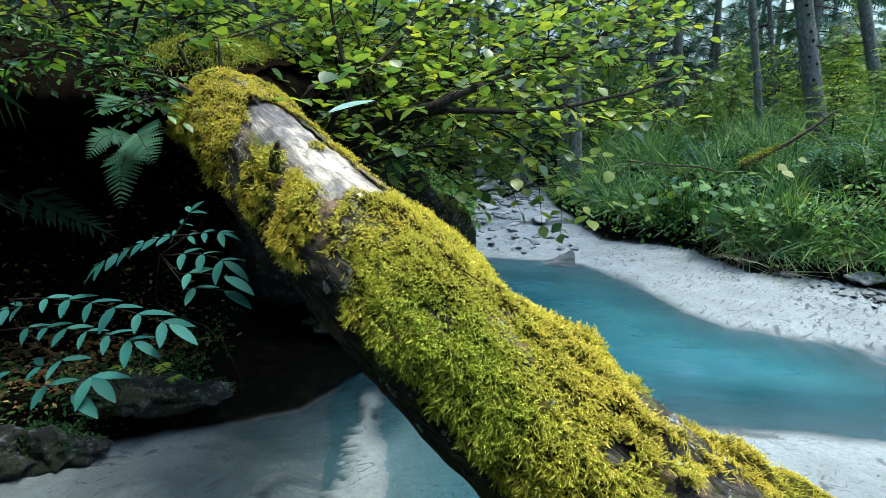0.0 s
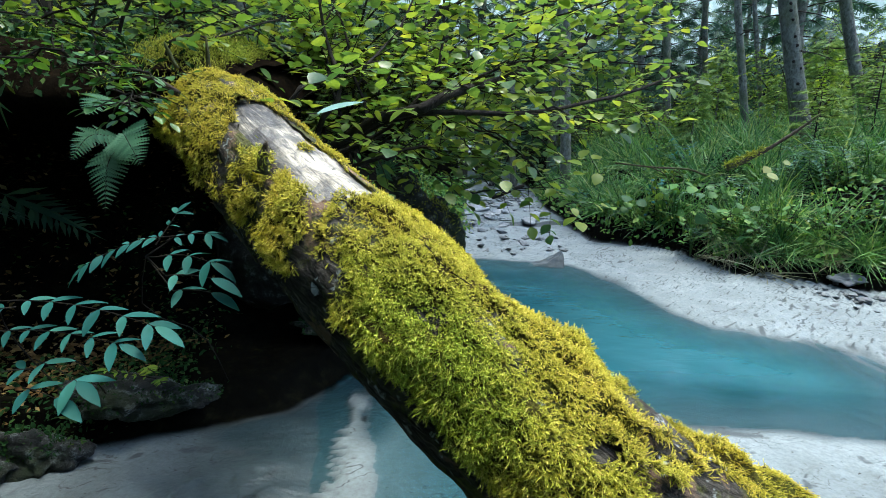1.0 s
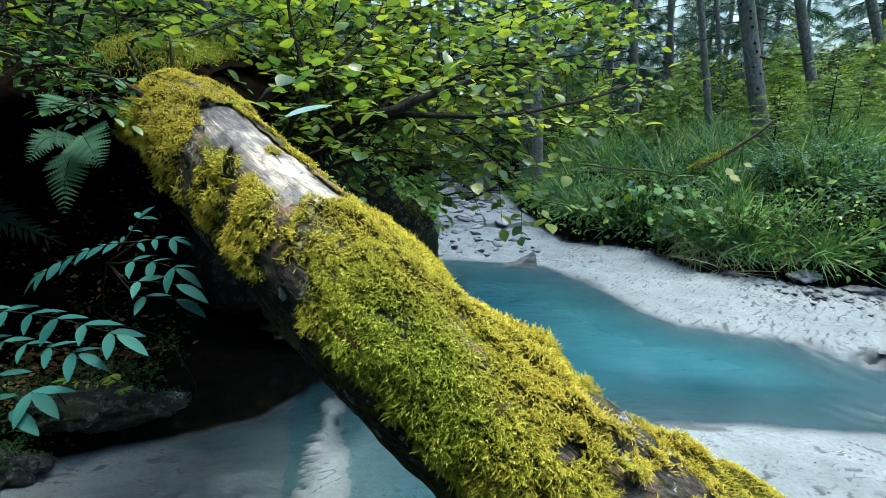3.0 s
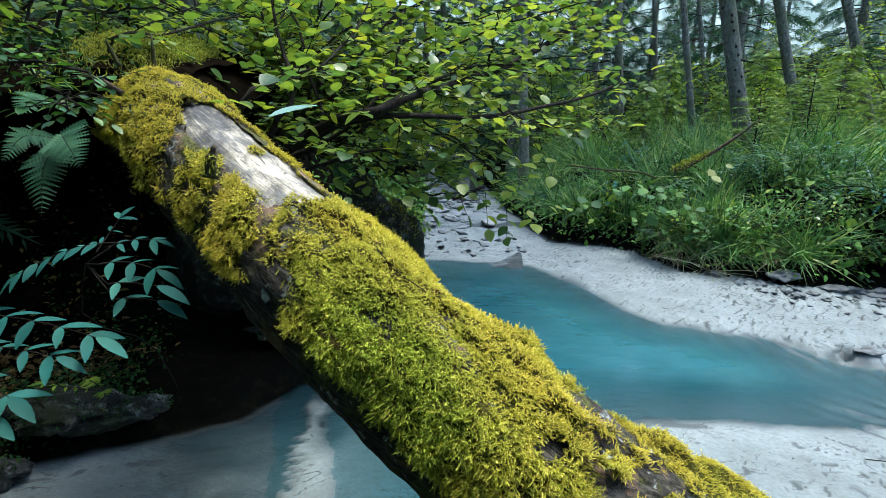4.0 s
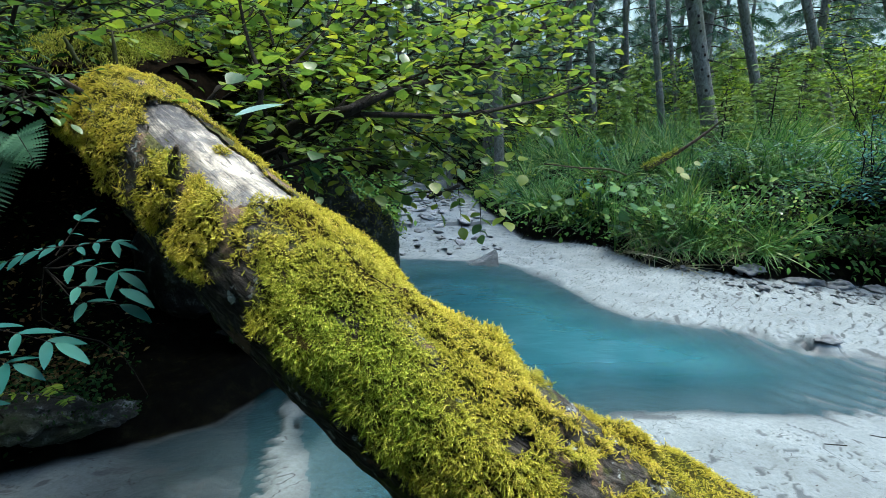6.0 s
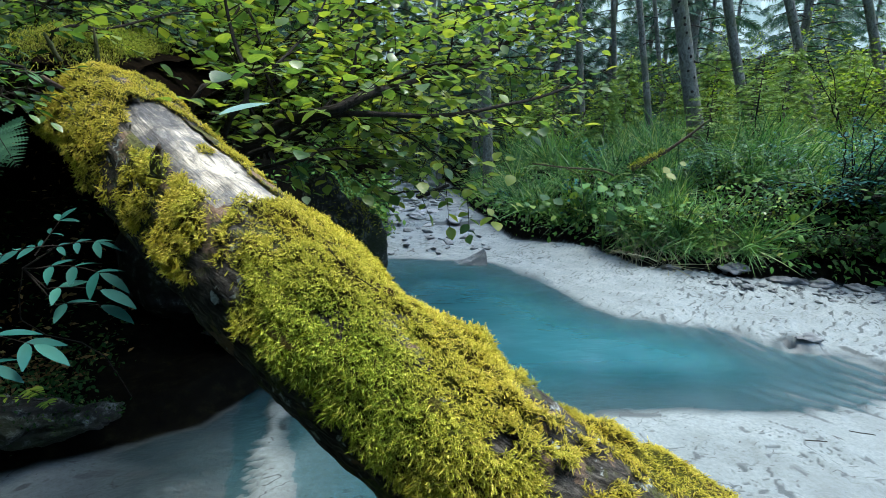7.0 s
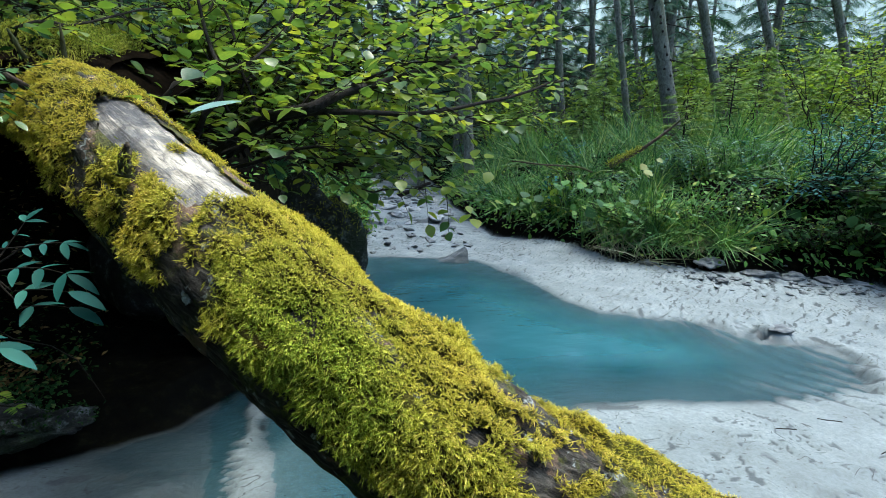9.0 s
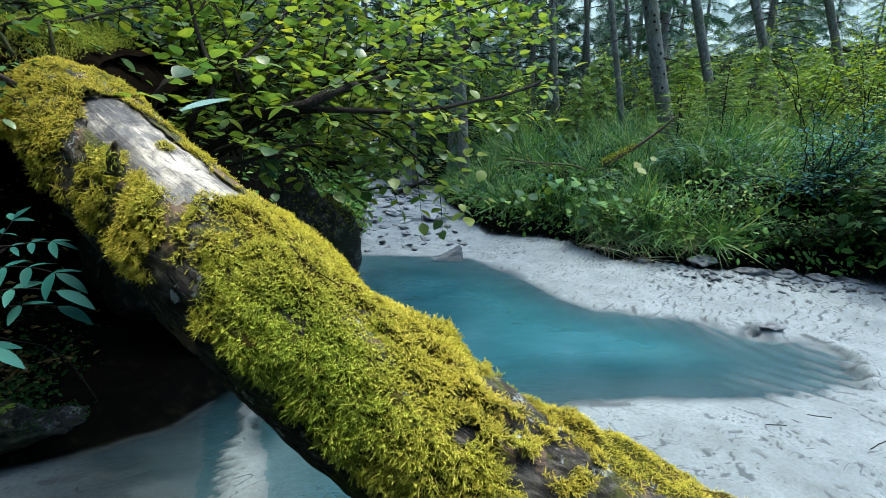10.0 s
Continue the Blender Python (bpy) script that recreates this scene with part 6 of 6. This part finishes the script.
for k in range(40):
    b = np.array([5.5 + rng.normal() * 0.2, 3.3 + rng.normal() * 0.2, 0.6])
    e = np.array([5.2 + rng.normal() * 0.5, 3.15 + rng.normal() * 0.4, rng.uniform(0.4, 1.3)])
    boughs.append(([b, (b + e) / 2 + np.array([0, 0, 0.15]), e], 0.008, 0.003))
leafy_shrub("small_shrub", "dark broad-leaved shrub hanging over the shore", "shrub", (5.5, 3.3, 0.5), boughs, HAZEL, m_deep, rng, every=0.07, length=(0.12, 0.3), leaf_len=0.09, per=0.06)
for k, (x, y, hgt, sp) in enumerate([(7.7, 7.0, 1.6, 0.9), (8.9, 7.0, 1.9, 1.0), (6.3, 8.8, 1.5, 0.8), (3.9, 9.0, 1.2, 0.8), (5.6, 10.2, 1.8, 1.0), (8.6, 9.6, 2.2, 1.1), (10.3, 8.0, 2.4, 1.1), (2.9, 10.0, 1.6, 0.8), (4.6, 13, 2.0, 1.2), (7.0, 5.6, 1.0, 0.7), (11.5, 11, 2.5, 1.3), (6.9, 9.8, 2.0, 1.0), (9.6, 11.5, 3.0, 1.3), (12.8, 9.5, 3.2, 1.4), (3.4, 11.4, 2.0, 1.0), (1.3, 13.0, 2.2, 1.1), (7.6, 13.0, 2.6, 1.3), (10.8, 13.6, 3.2, 1.4), (-0.6, 9.0, 2.0, 1.0), (14.5, 12, 3.5, 1.5)]):
    g0 = float(ground_at(x, y)[0])
    boughs = []
    for j in range(7):
        e = np.array([x + rng.normal() * sp * 0.6, y + rng.normal() * sp * 0.6, g0 + hgt * rng.uniform(0.4, 1.05)])
        boughs.append(([(x + rng.normal() * 0.05, y, g0 - 0.02), ((x + e[0]) / 2 * 1.0, (y + e[1]) / 2, (g0 + e[2]) / 2 + 0.15), e], 0.012, 0.004))
    leafy_shrub("sapling", "young broadleaf sapling with yellow-green leaves under the spruces", "sapling", (x, y, g0), boughs, OVAL_FAR, m_under, rng, "saplings", every=0.07, length=(0.2, 0.6), leaf_len=0.085, per=0.05)

# ---------------------------------------------------------------- spruces
rng = np.random.default_rng(19)
_d = np.array([(0, 0, 0), (0.5, 0.4, 0), (0, 1, -0.06), (-0.5, 0.4, 0)], float)
_df = np.array([(0, 1, 2, 3)])
_t = [(_d * np.array([0.10, 1, 1]), _df)]
for sg in (1, -1):
    for k in range(6):
        y0 = 0.08 + 0.14 * k
        lv2, lf2 = _d * np.array([0.20, 1, 1]), _df
        a = sg * 0.95
        rot = np.array([[np.cos(a), np.sin(a), 0], [-np.sin(a), np.cos(a), 0], [0, 0, 1]])
        _t.append(((lv2 * (0.42 - 0.045 * k)) @ rot.T + np.array([0, y0, -0.1 * y0**2]), lf2))
SPRAY = join(*_t)


def spruce_crown(rng, low, high, reach, branches, dense=14, size=0.34, droop=0.42):
    """Drooping boughs with flat sprays round an upright axis: (bough v, f), (spray v, f)."""
    bo, sp, sd, su, sz = [], [], [], [], []
    for k in range(branches):
        h = low + (high - low) * (k + rng.random()) / branches
        ln = reach * (1.05 - 0.85 * (h - low) / (high - low + 0.5)) * rng.uniform(0.7, 1.15)
        a = k * 2.4 + rng.normal() * 0.3
        out = np.array([np.cos(a), np.sin(a), 0])
        q = np.linspace(0, 1, 6)[:, None]
        line = np.array([0, 0, h]) + out * ln * q + np.array([0, 0, 1.0]) * ln * (rng.uniform(-0.05, 0.35) * q - droop * q**2)
        bo.append(tube(line, np.linspace(0.009, 0.002, 6) * min(reach, 2.0), 4, close=False))
        m = max(3, int(dense * ln / reach))
        for j in range(m):
            u = 0.2 + 0.8 * (j + rng.random()) / m
            o = np.array([np.interp(u * 5, np.arange(6), line[:, c]) for c in range(3)])
            side = np.cross(out, (0, 0, 1)) * rng.choice([-1, 1])
            sp.append(o), sd.append(unit(out * 0.8 + side * rng.uniform(0, 1.0) + np.array([0, 0, -1.3 * droop])))
            su.append(np.array([0, 0, 1.0]) + rng.normal(size=3) * 1.0), sz.append(size * rng.uniform(0.7, 1.3))
    return join(*bo), scatter(SPRAY, np.array(sp), np.array(sd), np.array(su), np.array(sz))


# crowns of the tall trunks begin above head height
for k, tree in enumerate([o for o in scene.objects if o.name.startswith("spruce_tree")]):
    lean = TRUNKS[k][3]
    (bv, bf), (sv, sf) = spruce_crown(rng, 7.0, 15.5, 1.8, 24, 11, 0.45)
    for v in (bv, sv):
        v[:, 0] += lean * v[:, 2]
        v += np.array(tree.location)
    part("bough_wood", bv, bf, m_twig, tree, kind="stuff")
    part("needles", sv, sf, m_needle, tree, kind="stuff")
    # dead twigs low on the trunk
    r = TRUNKS[k][4]
    for j in range(30 if k == 0 else 0):  # dark branch scars
        h = 0.3 + 0.1 * j + rng.uniform(0, 0.05)
        a = rng.uniform(3.4, 6.0)
        out = np.array([np.cos(a), np.sin(a), 0.0])
        rr = r * (1.0 - 0.75 * h / 16) * (1 + 0.35 * np.exp(-h * 3.5))
        o = np.array(tree.location) + np.array([lean * h, 0, h]) + out * rr * 0.9
        part("branch_scar", *tube(np.array([o, o + out * rr * 0.12, o + out * rr * 0.2]), [0.022, 0.018, 0.008], 6, 0.15, rng), m_twig, tree)
    for j in range(9):
        h = rng.uniform(0.9, 4.5)
        a = rng.uniform(0, 6.28)
        o = np.array(tree.location) + np.array([lean * h, 0, h])
        out = np.array([np.cos(a), np.sin(a), 0.0])
        ln = rng.uniform(0.12, 0.9)
        part("dead_twig", *tube(resample([o + out * r * 0.6, o + out * (r + ln * 0.5) + np.array([0, 0, -0.02]), o + out * (r + ln) + np.array([0, 0, -0.12 * ln])], 5), np.linspace(0.010, 0.003, 5), 5), m_twig, tree)

# full young spruces further off, and the forest that closes the place behind, with unseen trees added to block sky
# light
protos = []
for k in range(3):
    hgt = (7.0, 10.0, 13.0)[k]
    ob = thing("spruce", "dark green spruce with drooping boughs", "tree", group="forest spruces", at=(0, 0, 0))
    (bv, bf), (sv, sf) = spruce_crown(rng, 0.6, hgt, 1.6 + 0.35 * k, 66 + 16 * k, 15, 0.42)
    part("trunk", *tube(np.stack([0 * np.linspace(-0.3, hgt, 8), 0 * np.linspace(-0.3, hgt, 8), np.linspace(-0.3, hgt, 8)], 1), np.linspace(0.14, 0.02, 8), 8), m_spruce, ob)
    part("bough_wood", bv, bf, m_twig, ob, kind="stuff")
    part("needles", sv, sf, m_needle, ob, kind="stuff")
    protos.append(ob)
young = thing("spruce_sapling", "light green young spruce in the undergrowth", "sapling", group="forest saplings", at=(0, 0, 0))
(bv, bf), (sv, sf) = spruce_crown(rng, 0.3, 7.0, 2.4, 90, 22, 0.5, 0.36)
part("trunk", *tube(np.stack([np.zeros(8), np.zeros(8), np.linspace(-0.3, 7.2, 8)], 1), np.linspace(0.10, 0.02, 8), 8), m_spruce, young)
part("bough_wood", bv, bf, m_twig, young, kind="stuff")
part("needles", sv, sf, m_young, young, kind="stuff")
young.matrix_basis = pose(9.8, 7.4, float(ground_at(9.8, 7.4)[0]) - 0.02) @ Matrix.Scale(0.3, 4)
SPOTS = [(3.2, 13.5), (2.6, 11.8), (1.2, 17), (3.0, 21), (5.9, 15.5), (0.6, 15), (-1.8, 12), (8.4, 17), (-3.2, 8.0), (-4.5, 11), (2.4, 18), (6.8, 20), (11, 19), (14, 15), (-0.8, 19), (4.6, 23), (9.5, 24), (13.5, 22), (17, 17), (-4.2, 5.2), (-6, 7.5), (-7, 13), (18, 10),
         (-4.8, 2.2), (-5.2, -0.8), (-4.4, -3.8), (-1.8, -5.2), (1.4, -5.8), (8.0, 11.8), (11.8, 12.6), (13.2, 9.2), (3.9, 16.5), (7.2, 17), (1.6, 22), (-2.5, 16), (20, 26), (15, 28), (24, 24), (11, 30), (6.5, 29), (2, 32), (28, 30), (33, 27), (19, 35), (26, 38), (12, 40), (36, 36), (16, 22.5), (21, 19), (25, 17), (30, 21), (-3, 26), (-8, 20), (-7.5, 0), (-7, -4), (-3, -8), (2.5, -8.5), (13.5, 6), (-3.4, 0.9), (-2.7, -1.4), (-1.3, -2.9), (0.5, -3.4), (2.4, -3.6), (-0.5, -4.6), (4.0, -4.2), (-4.1, -1.9), (-3.9, -0.2), (6.2, -3.2)]
for k, (x, y) in enumerate(SPOTS):
    m = pose(x, y, float(ground_at(x, y)[0]) - 0.1, 0, 0, rng.uniform(0, 360))
    if k < 3:
        protos[k].matrix_basis = m
    else:
        copy_thing(protos[k % 3], m)
for k, (x, y, s) in enumerate([(6.2, 7.3, 0.24), (7.3, 7.9, 0.27), (8.3, 7.6, 0.25), (5.7, 8.6, 0.22), (9.4, 8.8, 0.30), (6.9, 9.3, 0.30), (10.4, 9.6, 0.33), (4.1, 8.2, 0.2), (3.2, 9.0, 0.2), (7.9, 10.6, 0.36), (11.8, 8.2, 0.34), (5.2, 9.6, 0.26)]):
    cp = copy_thing(young, pose(x, y, float(ground_at(x, y)[0]) - 0.02, 0, 0, rng.uniform(0, 360)))
    cp.scale = (s, s, s * rng.uniform(0.7, 1.0))
# young yellowish spruce beside the large trunk
for k, (x, y, hgt) in enumerate([(5.25, 6.1, 1.25), (5.9, 6.4, 1.1), (4.75, 6.35, 0.9)]):
    g0 = float(ground_at(x, y)[0])
    ob = thing("young_spruce", "small yellowish spruce sapling at the foot of a trunk", "sapling", group="spruce saplings", at=(x, y, g0))
    (bv, bf), (sv, sf) = spruce_crown(rng, 0.08, hgt, 0.5, 60, 11, 0.085, 0.12)
    part("trunk", *tube([(x, y, g0 - 0.05), (x, y, g0 + hgt * 0.5), (x, y, g0 + hgt)], [0.015, 0.01, 0.004], 6), m_twig, ob)
    part("bough_wood", bv + np.array([x, y, g0]), bf, m_twig, ob, kind="stuff")
    part("needles", sv + np.array([x, y, g0]), sf, m_young, ob, kind="stuff")

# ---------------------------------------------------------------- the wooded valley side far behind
far = Mat("glowing_haze_hillside", 1.0, 0.0)
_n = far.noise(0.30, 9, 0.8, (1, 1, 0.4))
# bright haze over the slope, painted in pale tones that glow
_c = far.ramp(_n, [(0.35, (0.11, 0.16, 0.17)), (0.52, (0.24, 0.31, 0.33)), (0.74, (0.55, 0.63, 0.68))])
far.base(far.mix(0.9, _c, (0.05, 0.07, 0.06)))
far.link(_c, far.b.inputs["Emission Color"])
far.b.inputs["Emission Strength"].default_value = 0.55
ang = np.radians(np.linspace(-100, 80, 181))
top = 62 + 16 * lattice_noise(np.stack([ang * 20, 0 * ang], 1), 0.5, 97, 5)
ring = np.stack([130 * np.sin(ang), 130 * np.cos(ang)], 1)
bv = np.concatenate([np.column_stack([ring, 0 * ang - 10]), np.column_stack([ring * 1.15, top])])
k = np.arange(180)
thing("backdrop", "distant wooded valley side with painted, glowing haze", "backdrop", bv, np.stack([k, k + 1, k + 182, k + 181], -1), far.m, kind="structure")
